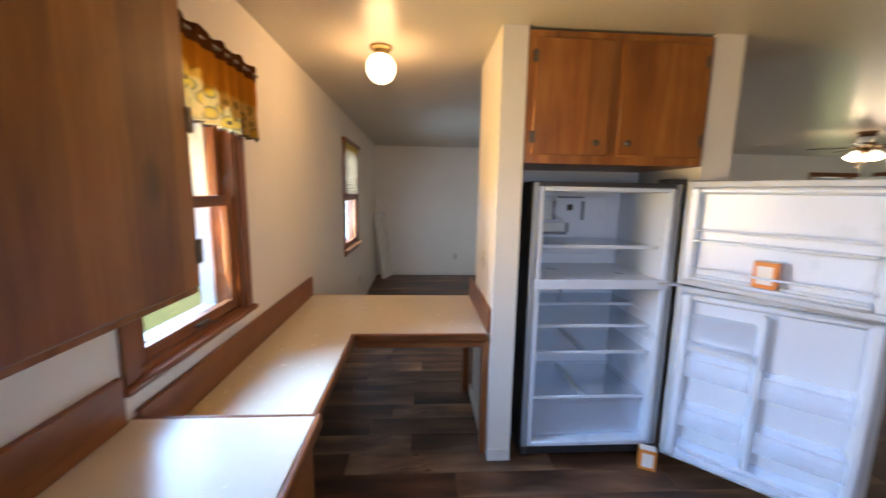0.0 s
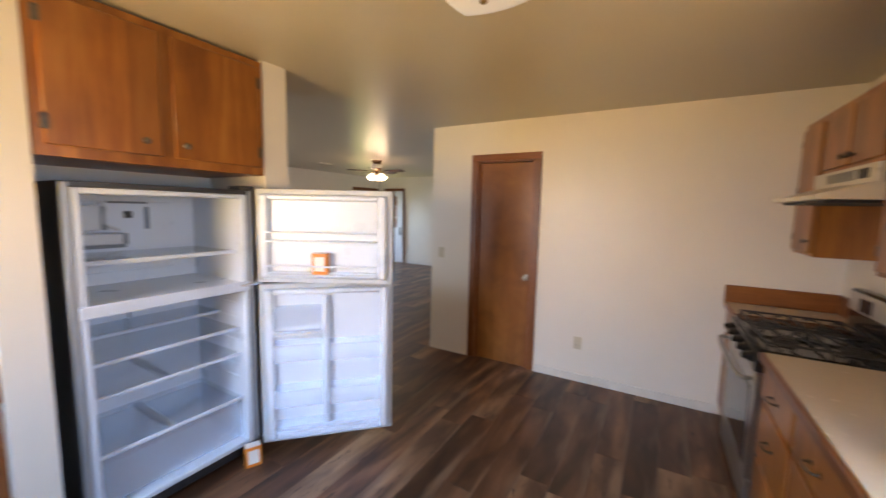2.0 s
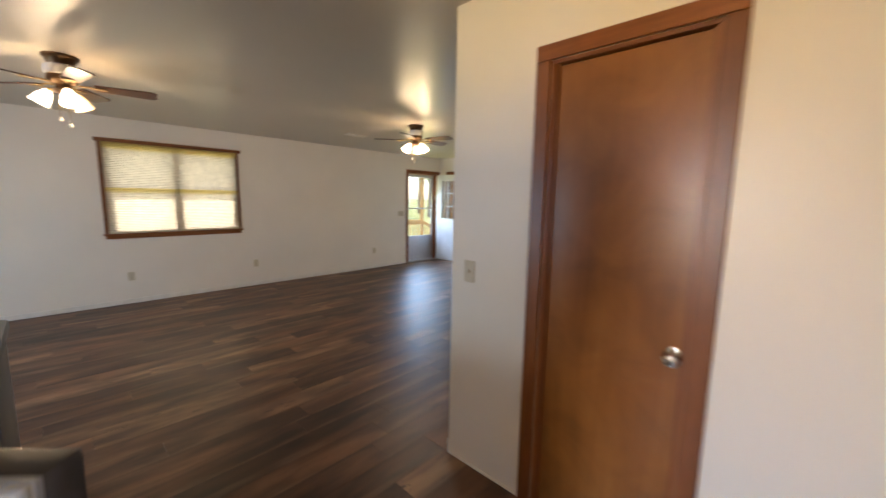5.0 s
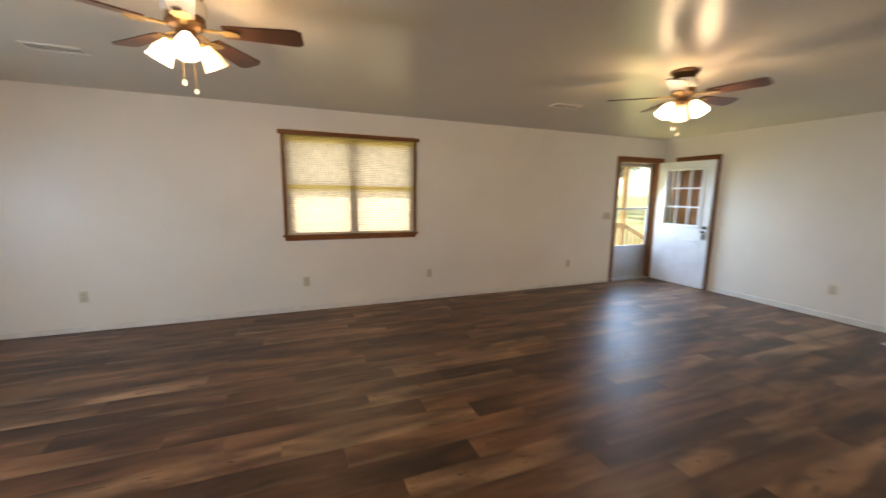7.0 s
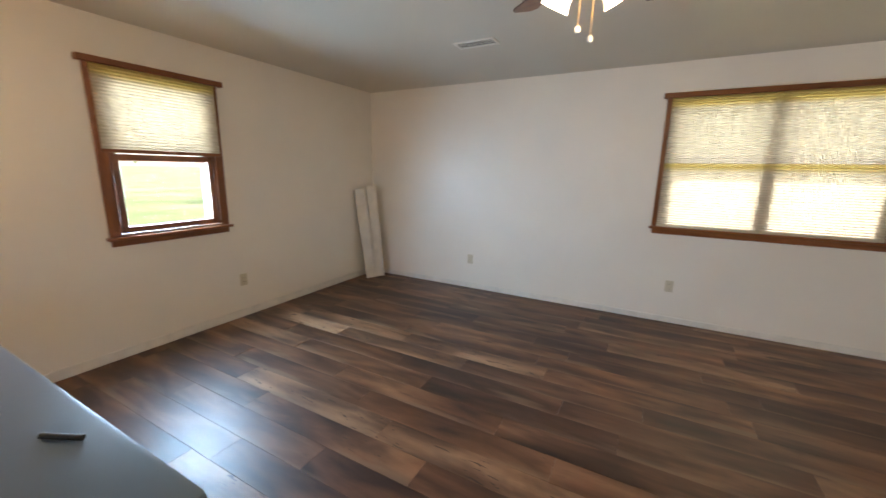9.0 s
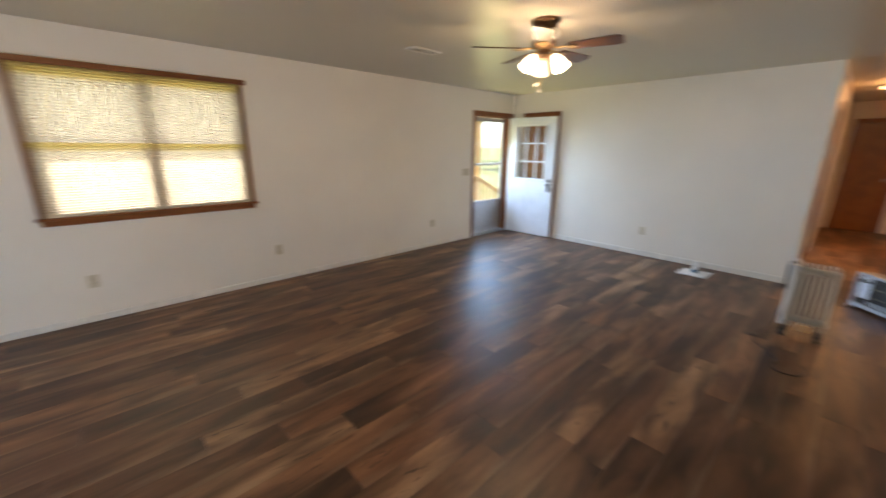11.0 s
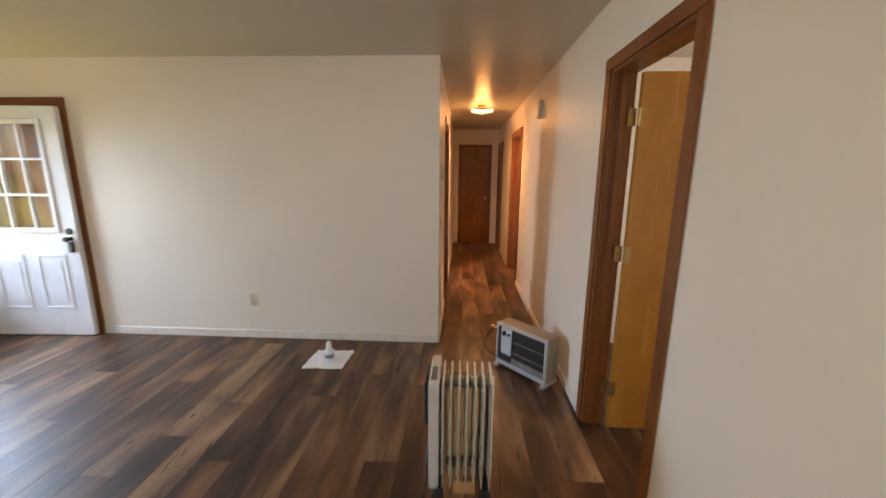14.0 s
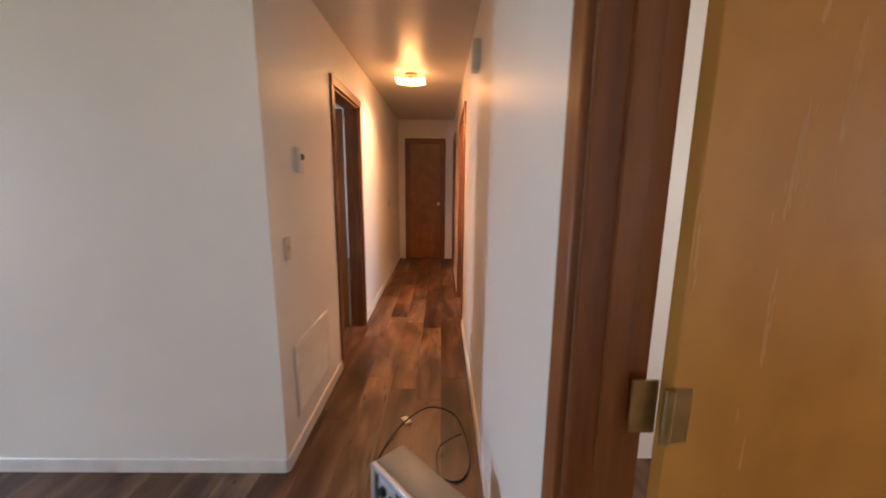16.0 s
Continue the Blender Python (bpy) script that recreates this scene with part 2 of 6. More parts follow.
def plank_material():
    m, t, b = shader("vinyl_plank")
    pos = t.nodes.new("ShaderNodeNewGeometry")
    rnd = t.nodes.new("ShaderNodeObjectInfo").outputs["Random"]
    tone = math_node(t, "FRACT", math_node(t, "ADD", rnd, math_node(t, "MULTIPLY", pos.outputs["Random Per Island"], 7.3)), 0.0)
    off = nd(t, "ShaderNodeCombineXYZ")
    t.links.new(math_node(t, "MULTIPLY", tone, 41.0), off.inputs[0])
    t.links.new(math_node(t, "MULTIPLY", tone, 97.0), off.inputs[2])
    add = t.nodes.new("ShaderNodeVectorMath")
    t.links.new(pos.outputs["Position"], add.inputs[0])
    t.links.new(off.outputs[0], add.inputs[1])
    mp = t.nodes.new("ShaderNodeMapping")
    mp.inputs["Scale"].default_value = (0.20, 1, 1)
    t.links.new(add.outputs[0], mp.inputs["Vector"])
    grain = nd(t, "ShaderNodeTexNoise", Scale=75.0, Detail=6.0, Roughness=0.65)
    streak = nd(t, "ShaderNodeTexNoise", Scale=6.5, Detail=2.5, Roughness=0.45, Distortion=0.7)
    for n in (grain, streak):
        t.links.new(mp.outputs[0], n.inputs["Vector"])
    f = math_node(t, "ADD", math_node(t, "MULTIPLY", grain.outputs[0], 0.14), math_node(t, "MULTIPLY", streak.outputs[0], 0.86))
    col = ramp(t, f, [(0.34, (0.044, 0.019, 0.009)), (0.46, (0.090, 0.041, 0.020)), (0.56, (0.137, 0.067, 0.033)), (0.68, (0.192, 0.102, 0.054))])
    # a plank in five is pale tan, the others run from dark to mid brown
    shift = ramp(t, tone, [(0.0, (0.64, 0.59, 0.59)), (0.3, (0.80, 0.76, 0.76)), (0.55, (0.98, 0.92, 0.87)), (0.74, (1.2, 1.16, 1.12)), (0.80, (1.45, 1.62, 1.74)), (1.0, (1.72, 2.05, 2.28))])
    col = mixc(t, 1.0, col, shift, "MULTIPLY")
    # smoky dark patches along the grain
    ms = t.nodes.new("ShaderNodeMapping")
    ms.inputs["Scale"].default_value = (0.34, 1, 1)
    t.links.new(add.outputs[0], ms.inputs["Vector"])
    broad = nd(t, "ShaderNodeTexNoise", Scale=5.0, Detail=3.0, Distortion=0.4)
    t.links.new(ms.outputs[0], broad.inputs["Vector"])
    col = mixc(t, 1.0, col, ramp(t, broad.outputs[0], [(0.36, (0.48, 0.44, 0.44)), (0.47, (0.92, 0.90, 0.88)), (0.64, (1.32, 1.30, 1.26))]), "MULTIPLY")
    # a paler sapwood streak along one long edge of many planks
    sep = t.nodes.new("ShaderNodeSeparateXYZ")
    t.links.new(pos.outputs["Position"], sep.inputs[0])
    across = math_node(t, "FRACT", math_node(t, "DIVIDE", math_node(t, "SUBTRACT", sep.outputs[1], YK - 0.05), 0.178), 0.0)
    sap = nd(t, "ShaderNodeTexNoise", Scale=9.0, Detail=2.0)
    t.links.new(mp.outputs[0], sap.inputs["Vector"])
    edge = math_node(t, "SUBTRACT", math_node(t, "ADD", ramp(t, across, [(0.0, (0.30, 0.30, 0.30)), (0.5, (0, 0, 0))]), sap.outputs[0]), 0.0)
    col = mixc(t, math_node(t, "MULTIPLY", ramp(t, edge, [(0.70, (0, 0, 0)), (0.90, (1, 1, 1))]), 0.5), col, (0.21, 0.135, 0.08))
    # short dark splits, mostly on the pale planks
    mc = t.nodes.new("ShaderNodeMapping")
    mc.inputs["Scale"].default_value = (0.16, 1, 1)
    t.links.new(add.outputs[0], mc.inputs["Vector"])
    crack = nd(t, "ShaderNodeTexNoise", Scale=46.0, Detail=2.0, Distortion=0.7)
    t.links.new(mc.outputs[0], crack.inputs["Vector"])
    spots = math_node(t, "MULTIPLY", ramp(t, crack.outputs[0], [(0.65, (0, 0, 0)), (0.69, (0.9, 0.9, 0.9))]), ramp(t, tone, [(0.5, (0.25, 0.25, 0.25)), (0.8, (1, 1, 1))]))
    col = mixc(t, spots, col, (0.030, 0.015, 0.009))
    t.links.new(col, b.inputs["Base Color"])
    rr = nd(t, "ShaderNodeMapRange")
    rr.inputs["To Min"].default_value, rr.inputs["To Max"].default_value = 0.34, 0.48
    t.links.new(grain.outputs[0], rr.inputs[0])
    t.links.new(rr.outputs[0], b.inputs["Roughness"])
    b.inputs["Specular IOR Level"].default_value = 0.43
    bump(t, b, grain.outputs[0], 0.15, 0.001)
    return m


planks = plank_material()
subfloor = plain("dark_underlay", (0.02, 0.014, 0.011), 0.8)
aluminium = plain("mill_aluminium", (0.62, 0.63, 0.64), 0.42, 0.85, scale=20)
storm_white = plain("pale_storm_frame_enamel", (0.70, 0.73, 0.76), 0.4, vary=0.03)
white_paint = plain("white_door_paint", (0.78, 0.80, 0.82), 0.35, vary=0.03)
pane_glass = glass("window_glass")
blind_cloth = shade_cloth("cream_blind_cloth", (0.72, 0.65, 0.50), 0.43)
ivory = plain("ivory_plastic", (0.62, 0.55, 0.40), 0.4)
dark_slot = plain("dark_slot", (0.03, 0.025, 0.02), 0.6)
brass = plain("antique_brass", (0.42, 0.28, 0.11), 0.35, 0.9, vary=0.12, scale=30)
pewter = plain("aged_pewter", (0.16, 0.13, 0.10), 0.4, 0.85, vary=0.15, scale=60)


# ---- mesh helpers ----
def bx(bm, x0, x1, y0, y1, z0, z1, bev=0.0, seg=1):
    vs = bmesh.ops.create_cube(bm, size=1.0, matrix=Matrix.Translation(((x0 + x1) / 2, (y0 + y1) / 2, (z0 + z1) / 2)) @ Matrix.Diagonal((abs(x1 - x0), abs(y1 - y0), abs(z1 - z0), 1)))["verts"]
    if bev:
        es = list({e for v in vs for e in v.link_edges})
        bmesh.ops.bevel(bm, geom=es, offset=bev, segments=seg, affect="EDGES", profile=0.6)
    return bm


def box(*a, **k):
    return bx(bmesh.new(), *a, **k)


def rod(bm, p, q, r, r2=None, n=12):
    p, q = Vector(p), Vector(q)
    m = Matrix.Translation((p + q) / 2) @ (q - p).to_track_quat("Z", "Y").to_matrix().to_4x4()
    bmesh.ops.create_cone(bm, cap_ends=True, segments=n, radius1=r, radius2=r if r2 is None else r2, depth=(q - p).length, matrix=m)
    return bm


def lathe(bm, profile, centre=(0, 0, 0), n=20, m=None):
    """Turn a profile of (radius, height) round the z axis."""
    m = m or Matrix.Translation(centre)
    rings = []
    for r, z in profile:
        rings.append([bm.verts.new(m @ Vector((r * math.cos(2 * math.pi * i / n), r * math.sin(2 * math.pi * i / n), z))) for i in range(n)])
    for a, b in zip(rings, rings[1:]):
        for i in range(n):
            bm.faces.new((a[i], a[(i + 1) % n], b[(i + 1) % n], b[i]))
    for ring in (rings[0], rings[-1]):
        if (ring[0].co - ring[n // 2].co).length > 1e-4:
            bm.faces.new(ring)
    bmesh.ops.remove_doubles(bm, verts=[v for ring in rings for v in ring], dist=1e-5)
    return bm


def tube(bm, pts, r, n=8):
    """A round cord through points, smoothed."""
    pts = [Vector(p) for p in pts]
    fine = []
    for i in range(len(pts) - 1):
        p0, p1, p2, p3 = pts[max(i - 1, 0)], pts[i], pts[i + 1], pts[min(i + 2, len(pts) - 1)]
        for s in range(6):
            u = s / 6
            fine.append(0.5 * ((2 * p1) + (p2 - p0) * u + (2 * p0 - 5 * p1 + 4 * p2 - p3) * u * u + (3 * p1 - p0 - 3 * p2 + p3) * u ** 3))
    fine.append(pts[-1])
    rings = []
    for i, p in enumerate(fine):
        d = (fine[min(i + 1, len(fine) - 1)] - fine[max(i - 1, 0)]).normalized()
        a = d.orthogonal().normalized() if not rings else (last - d * last.dot(d)).normalized()
        last = a
        c = d.cross(a)
        rings.append([bm.verts.new(p + r * (math.cos(2 * math.pi * k / n) * a + math.sin(2 * math.pi * k / n) * c)) for k in range(n)])
    for a, b in zip(rings, rings[1:]):
        for i in range(n):
            bm.faces.new((a[i], a[(i + 1) % n], b[(i + 1) % n], b[i]))
    bm.faces.new(rings[0])
    bm.faces.new(rings[-1])
    return bm


def mesh_of(name, bm, mat, smooth=False):
    me = bpy.data.meshes.new(name)
    bmesh.ops.recalc_face_normals(bm, faces=bm.faces[:])
    bm.to_mesh(me)
    bm.free()
    me.materials.append(mat)
    if smooth:
        me.polygons.foreach_set("use_smooth", [True] * len(me.polygons))
        me.set_sharp_from_angle(angle=radians(38))
    return me


def part(name, bm, mat, parent, label="", smooth=True):
    ob = new(name, mesh_of(name, bm, mat, smooth))
    ob.parent = parent
    return tagged(ob, label)


def thing(name, loc, label, category, group="", rz=0.0, kind=""):
    ob = new(name)
    ob.matrix_world = pose(*loc, 0, 0, rz)
    ob.empty_display_size = 0.1
    return tagged(ob, label, category, group, kind)


def solid(name, bm, mat, label, category, group="", kind="", m=None, smooth=True):
    ob = new(name, mesh_of(name, bm, mat, smooth))
    if m:
        ob.matrix_world = m
    return tagged(ob, label, category, group, kind)


def slab_with_holes(axis, c0, c1, a0, a1, z0, z1, holes):
    """A wall across one axis from c0 to c1, along the other from a0 to a1, with through openings (a0, a1, z0, z1)."""
    bm = bmesh.new()
    aa = sorted({a0, a1, *(v for h in holes for v in h[:2])})
    zz = sorted({z0, z1, *(v for h in holes for v in h[2:]), *(z for z in (1.2,) if z0 < z < z1)})
    solid_cell = {}
    for i in range(len(aa) - 1):
        for j in range(len(zz) - 1):
            a, z = (aa[i] + aa[i + 1]) / 2, (zz[j] + zz[j + 1]) / 2
            solid_cell[i, j] = not any(h[0] < a < h[1] and h[2] < z < h[3] for h in holes)
    cache = {}

    def v(c, a, z):
        key = (round(c, 5), round(a, 5), round(z, 5))
        if key not in cache:
            cache[key] = bm.verts.new((c, a, z) if axis == "x" else (a, c, z))
        return cache[key]

    for (i, j), s in solid_cell.items():
        if not s:
            continue
        l, r, b, u = aa[i], aa[i + 1], zz[j], zz[j + 1]
        for c in (c0, c1):
            bm.faces.new((v(c, l, b), v(c, r, b), v(c, r, u), v(c, l, u)))
        for di, dj, p, q in ((-1, 0, (l, b), (l, u)), (1, 0, (r, b), (r, u)), (0, -1, (l, b), (r, b)), (0, 1, (l, u), (r, u))):
            if not solid_cell.get((i + di, j + dj)):
                bm.faces.new((v(c0, *p), v(c1, *p), v(c1, *q), v(c0, *q)))
    return bm


def wall(name, axis, c0, c1, a0, a1, holes=(), z0=0.0, z1=2.44, label="cream painted drywall wall"):
    return solid(name, slab_with_holes(axis, c0, c1, a0, a1, z0, z1, holes), wall_paint, label, "wall", kind="structure", smooth=False)


# ---- large structure ----
wall("wall_west", "x", XW - 0.18, XW, YK - 0.18, YN + 0.18, [(1.18, 1.865, 1.02, 2.09), (4.33, 5.09, 0.93, 2.09)])
wall("wall_north", "y", YN, YN + 0.18, XW, XH, [(2.66, 4.165, 0.955, 2.105), (7.78, 8.72, 0.0, 2.06), (10.7, 11.9, 1.0, 2.0)])
wall("wall_east", "x", XE, XE + 0.12, YH, YN, [(6.36, 6.96, 0.0, 2.06)])
wall("wall_hall_north", "y", YH, YH + 0.12, XE + 0.12, XH, [(9.89, 10.69, 0.0, 2.06)])
wall("wall_hall_east", "x", XH, XH + 0.12, YK - 0.18, YN + 0.18, [(2.35, 2.93, 0.0, 2.06)])
wall("wall_south_living", "y", YS - 0.12, YS, XP, XH, [(7.0, 7.745, 0.0, 2.06), (10.75, 11.62, 0.0, 2.06), (13.07, 13.80, 0.0, 2.06)])
wall("wall_pantry", "x", XP, XP + 0.12, YK, YS - 0.12, [(1.01, 1.60, 0.0, 2.06)])
wall("wall_south_kitchen", "y", YK - 0.18, YK, XW, XP + 0.12, [(0.07, 1.17, 1.08, 2.05)])
wall("wall_fridge_left", "x", 0.40, 0.535, 2.09, 2.76)
wall("wall_fridge_right", "x", 1.535, 1.70, 2.09, 2.76)
wall("wall_fridge_back", "y", 2.70, 2.76, 0.535, 1.535)
# unseen slab added behind the end door to stop light leaking under it
wall("hall_end_light_stop", "x", XH + 0.13, XH + 0.2, 2.2, 3.1)
wall("wall_bath_west", "x", 5.2, 5.32, -0.8, YS - 0.12)
wall("wall_bath_east", "x", 8.9, 9.02, -0.8, YS - 0.12)
wall("wall_south", "y", -0.98, -0.8, XP + 0.12, XH, [(6.4, 7.6, 1.05, 1.95), (10.8, 12.0, 1.05, 1.95)])
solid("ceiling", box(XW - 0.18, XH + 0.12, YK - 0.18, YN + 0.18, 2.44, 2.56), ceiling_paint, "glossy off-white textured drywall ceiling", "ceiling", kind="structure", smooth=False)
# unseen roof slab, its eaves sized to keep direct sun out of the windows
solid("roof", box(XW - 0.75, XH + 0.7, YK - 0.95, YN + 0.9, 2.70, 2.80), plain("brown_shingle", (0.10, 0.08, 0.06), 0.9, vary=0.2, scale=5), "unseen brown roof slab with deep eaves added to shade the windows", "roof", kind="structure", smooth=False)
floor = solid("floor", box(XW - 0.18, XH + 0.12, YK - 0.18, YN + 0.18, -0.12, -0.006), subfloor, "brown wood-look vinyl plank floor", "floor", kind="structure", smooth=False)


def wpart(name, bm, mat, parent, label="", smooth=True):
    """A part given in the place's own coordinates, under a top-level thing."""
    ob = part(name, bm, mat, parent, label, smooth)
    ob.matrix_parent_inverse = parent.matrix_basis.inverted()
    return ob


def ab(axis, c0, c1, a0, a1, z0, z1, bev=0.0):
    """A box across and along a wall: c runs through the wall, a along it."""
    c0, c1 = min(c0, c1), max(c0, c1)
    return box(c0, c1, a0, a1, z0, z1, bev=bev) if axis == "x" else box(a0, a1, c0, c1, z0, z1, bev=bev)


def casing(parent, axis, c, out, a0, a1, z0, z1, w=0.065, th=0.016, legs_to=None, mat=None):
    """Stained casing boards round an opening on the wall face c, standing out towards out."""
    f = c + out * th
    low = z0 if legs_to is None else legs_to
    wpart("casing", ab(axis, c, f, a0 - w, a0, low, z1, 0.003), trim_wood, parent)
    wpart("casing", ab(axis, c, f, a1, a1 + w, low, z1, 0.003), trim_wood, parent)
    wpart("head_casing", ab(axis, c, f + out * 0.002, a0 - w, a1 + w, z1, z1 + w, 0.003), trim_wood_y if axis == "x" else trim_wood_x, parent)


def jamb(parent, axis, c0, c1, a0, a1, z0, z1, t=0.016, stop=True):
    for u, v in ((a0, a0 + t), (a1 - t, a1)):
        wpart("jamb", ab(axis, c0, c1, u, v, z0, z1 - t), trim_wood, parent)
    wpart("head_jamb", ab(axis, c0, c1, a0, a1, z1 - t, z1), trim_wood_y if axis == "x" else trim_wood_x, parent)


def knob_mesh(r=0.027, reach=0.06):
    """Round door knob with rose, along +z."""
    return lathe(bmesh.new(), [(0.001, 0), (0.032, 0), (0.032, 0.006), (0.012, 0.012), (0.010, reach - r), (r * 0.8, reach - r * 0.7), (r, reach), (r * 0.8, reach + r * 0.5), (0.001, reach + r * 0.62)], n=18)


def knob_at(place, direction):
    bm = knob_mesh()
    bm.transform(Matrix.Translation(place) @ Vector(direction).to_track_quat("Z", "Y").to_matrix().to_4x4())
    return bm


def closed_door(name, label, axis, c_face, out, thick, a0, a1, knob_a, mat=None, knob_z=0.95):
    """A flush slab door standing shut in its frame; c_face is the wall face seen, out the way it faces."""
    d = thing(name, (c_face, (a0 + a1) / 2, 0) if axis == "x" else ((a0 + a1) / 2, c_face, 0), label, "door", kind="structure")
    casing(d, axis, c_face, out, a0, a1, 0, 2.06)
    jamb(d, axis, c_face - out * thick, c_face, a0, a1, 0, 2.06)
    leaf = wpart("leaf", ab(axis, c_face - out * 0.060, c_face - out * 0.025, a0 + 0.018, a1 - 0.018, 0.003, 2.040, 0.002), mat or door_wood, d)
    wpart("stop", ab(axis, c_face - out * 0.025, c_face - out * 0.012, a0 + 0.016, a0 + 0.028, 0, 2.044), trim_wood, d)
    wpart("stop", ab(axis, c_face - out * 0.025, c_face - out * 0.012, a1 - 0.028, a1 - 0.016, 0, 2.044), trim_wood, d)
    p = c_face - out * 0.025
    place, direction = ((p, knob_a, knob_z), (out, 0, 0)) if axis == "x" else ((knob_a, p, knob_z), (0, out, 0))
    part("door_knob", knob_at(place, direction), steel_knob, leaf, "round brushed metal knob")
    return d


steel_knob = plain("worn_nickel", (0.55, 0.50, 0.42), 0.28, 0.95, scale=40)


def outlet(axis, c, out, a, z, group="wall outlets", label="ivory plastic duplex wall outlet", switch=False, gangs=1):
    name = "light_switch" if switch else "wall_outlet"
    ob = thing(name, (c, a, z) if axis == "x" else (a, c, z), label, "switch" if switch else "outlet", group)
    w = 0.035 + 0.023 * (gangs - 1)
    wpart("cover_plate", ab(axis, c, c + out * 0.006, a - w, a + w, z - 0.058, z + 0.058, 0.002), ivory, ob)
    for g in range(gangs):
        o = a + (g - (gangs - 1) / 2) * 0.046
        if switch:
            wpart("toggle", ab(axis, c + out * 0.006, c + out * 0.018, o - 0.005, o + 0.005, z - 0.006, z + 0.014, 0.001), ivory, ob)
        else:
            for dz in (-0.02, 0.02):
                s = wpart("socket", ab(axis, c + out * 0.006, c + out * 0.008, o - 0.016, o + 0.016, z + dz - 0.014, z + dz + 0.014, 0.002), ivory, ob)
                for da in (-0.006, 0.006):
                    part("slot", ab(axis, c + out * 0.0075, c + out * 0.0086, o + da - 0.0012, o + da + 0.0012, z + dz - 0.004, z + dz + 0.006), dark_slot, s)
    return ob


def baseboard(axis, c, out, a0, a1, h=0.075):
    bm = ab(axis, c, c + out * 0.012, a0, a1, 0.0, h, 0.003)
    solid("baseboard", bm, white_trim, "white painted wooden baseboard along the wall", "baseboard", kind="structure", smooth=False)


# ---- windows ----
def sash(parent, axis, c, a0, a1, z0, z1, w=0.045, th=0.03):
    s = wpart("sash", ab(axis, c, c + th, a0, a0 + w, z0, z1, 0.003), trim_wood, parent)
    part("stile", ab(axis, c, c + th, a1 - w, a1, z0, z1, 0.003), trim_wood, s)
    for u, v in ((z0, z0 + w), (z1 - w, z1)):
        part("rail", ab(axis, c, c + th, a0 + w, a1 - w, u, v, 0.003), trim_wood_y if axis == "x" else trim_wood_x, s)
    g = part("pane", ab(axis, c + th * 0.45, c + th * 0.55, a0 + w, a1 - w, z0 + w, z1 - w), pane_glass, s)
    g.visible_shadow = False
    return s


def pleated(axis, c, out, a0, a1, z0, z1, pleat=0.022, depth=0.012):
    """A honeycomb blind: cloth folded in sharp level pleats."""
    bm = bmesh.new()
    n = max(4, int((z1 - z0) / pleat))
    rows = []
    for i in range(2 * n + 1):
        z = z0 + (z1 - z0) * i / (2 * n)
        d = c + out * (depth if i % 2 else 0.0)
        rows.append([bm.verts.new((d, a, z) if axis == "x" else (a, d, z)) for a in (a0, a1)])
    for p, q in zip(rows, rows[1:]):
        bm.faces.new((p[0], p[1], q[1], q[0]))
    return bm


def stool(parent, axis, c, out, a0, a1, z, reach=0.05, apron=True):
    mat = trim_wood_y if axis == "x" else trim_wood_x
    wpart("window_sill", ab(axis, c - out * 0.05, c + out * reach, a0 - 0.085, a1 + 0.085, z - 0.022, z, 0.004), mat, parent)
    if apron:
        wpart("apron", ab(axis, c, c + out * 0.016, a0 - 0.06, a1 + 0.06, z - 0.07, z - 0.022, 0.003), mat, parent)


def frame_boards(w, axis, c_in, c_out, a0, a1, z0, z1):
    """Stained boards round the sashes and, outside them, the pale metal frame of the storm window."""
    step = -1 if c_out < c_in else 1
    mid = c_in + step * 0.115
    jamb(w, axis, min(c_in, mid), max(c_in, mid), a0, a1, z0, z1)
    wpart("inner_sill", ab(axis, c_in, mid, a0, a1, z0, z0 + 0.016), trim_wood_y if axis == "x" else trim_wood_x, w)
    for u, v in ((a0, a0 + 0.030), (a1 - 0.030, a1)):
        wpart("storm_frame", ab(axis, mid, c_out, u, v, z0 + 0.03, z1 - 0.03, 0.002), storm_white, w, "pale metal storm window frame")
    for u, v in ((z0, z0 + 0.03), (z1 - 0.03, z1)):
        wpart("storm_frame", ab(axis, mid, c_out, a0, a1, u, v, 0.002), storm_white, w)


# kitchen window
w1 = thing("window_1", (XW, 1.54, 1.02), "brown wooden double-hung window over the counter", "window", kind="structure")
casing(w1, "x", XW, 1, 1.18, 1.865, 1.02, 2.09, legs_to=1.02)
frame_boards(w1, "x", XW, XW - 0.18, 1.18, 1.865, 1.02, 2.09)
sash(w1, "x", XW - 0.045, 1.20, 1.845, 1.04, 1.56)
sash(w1, "x", XW - 0.082, 1.20, 1.845, 1.51, 2.07)
stool(w1, "x", XW, 1, 1.18, 1.865, 1.02, 0.035, apron=False)
lift = bmesh.new()
bx(lift, XW - 0.03, XW - 0.004, 1.50, 1.58, 1.055, 1.067, 0.004)
rod(lift, (XW - 0.004, 1.50, 1.061), (XW - 0.004, 1.58, 1.061), 0.007, n=8)
wpart("sash_lock", lift, pewter, w1, "dark metal sash lift")


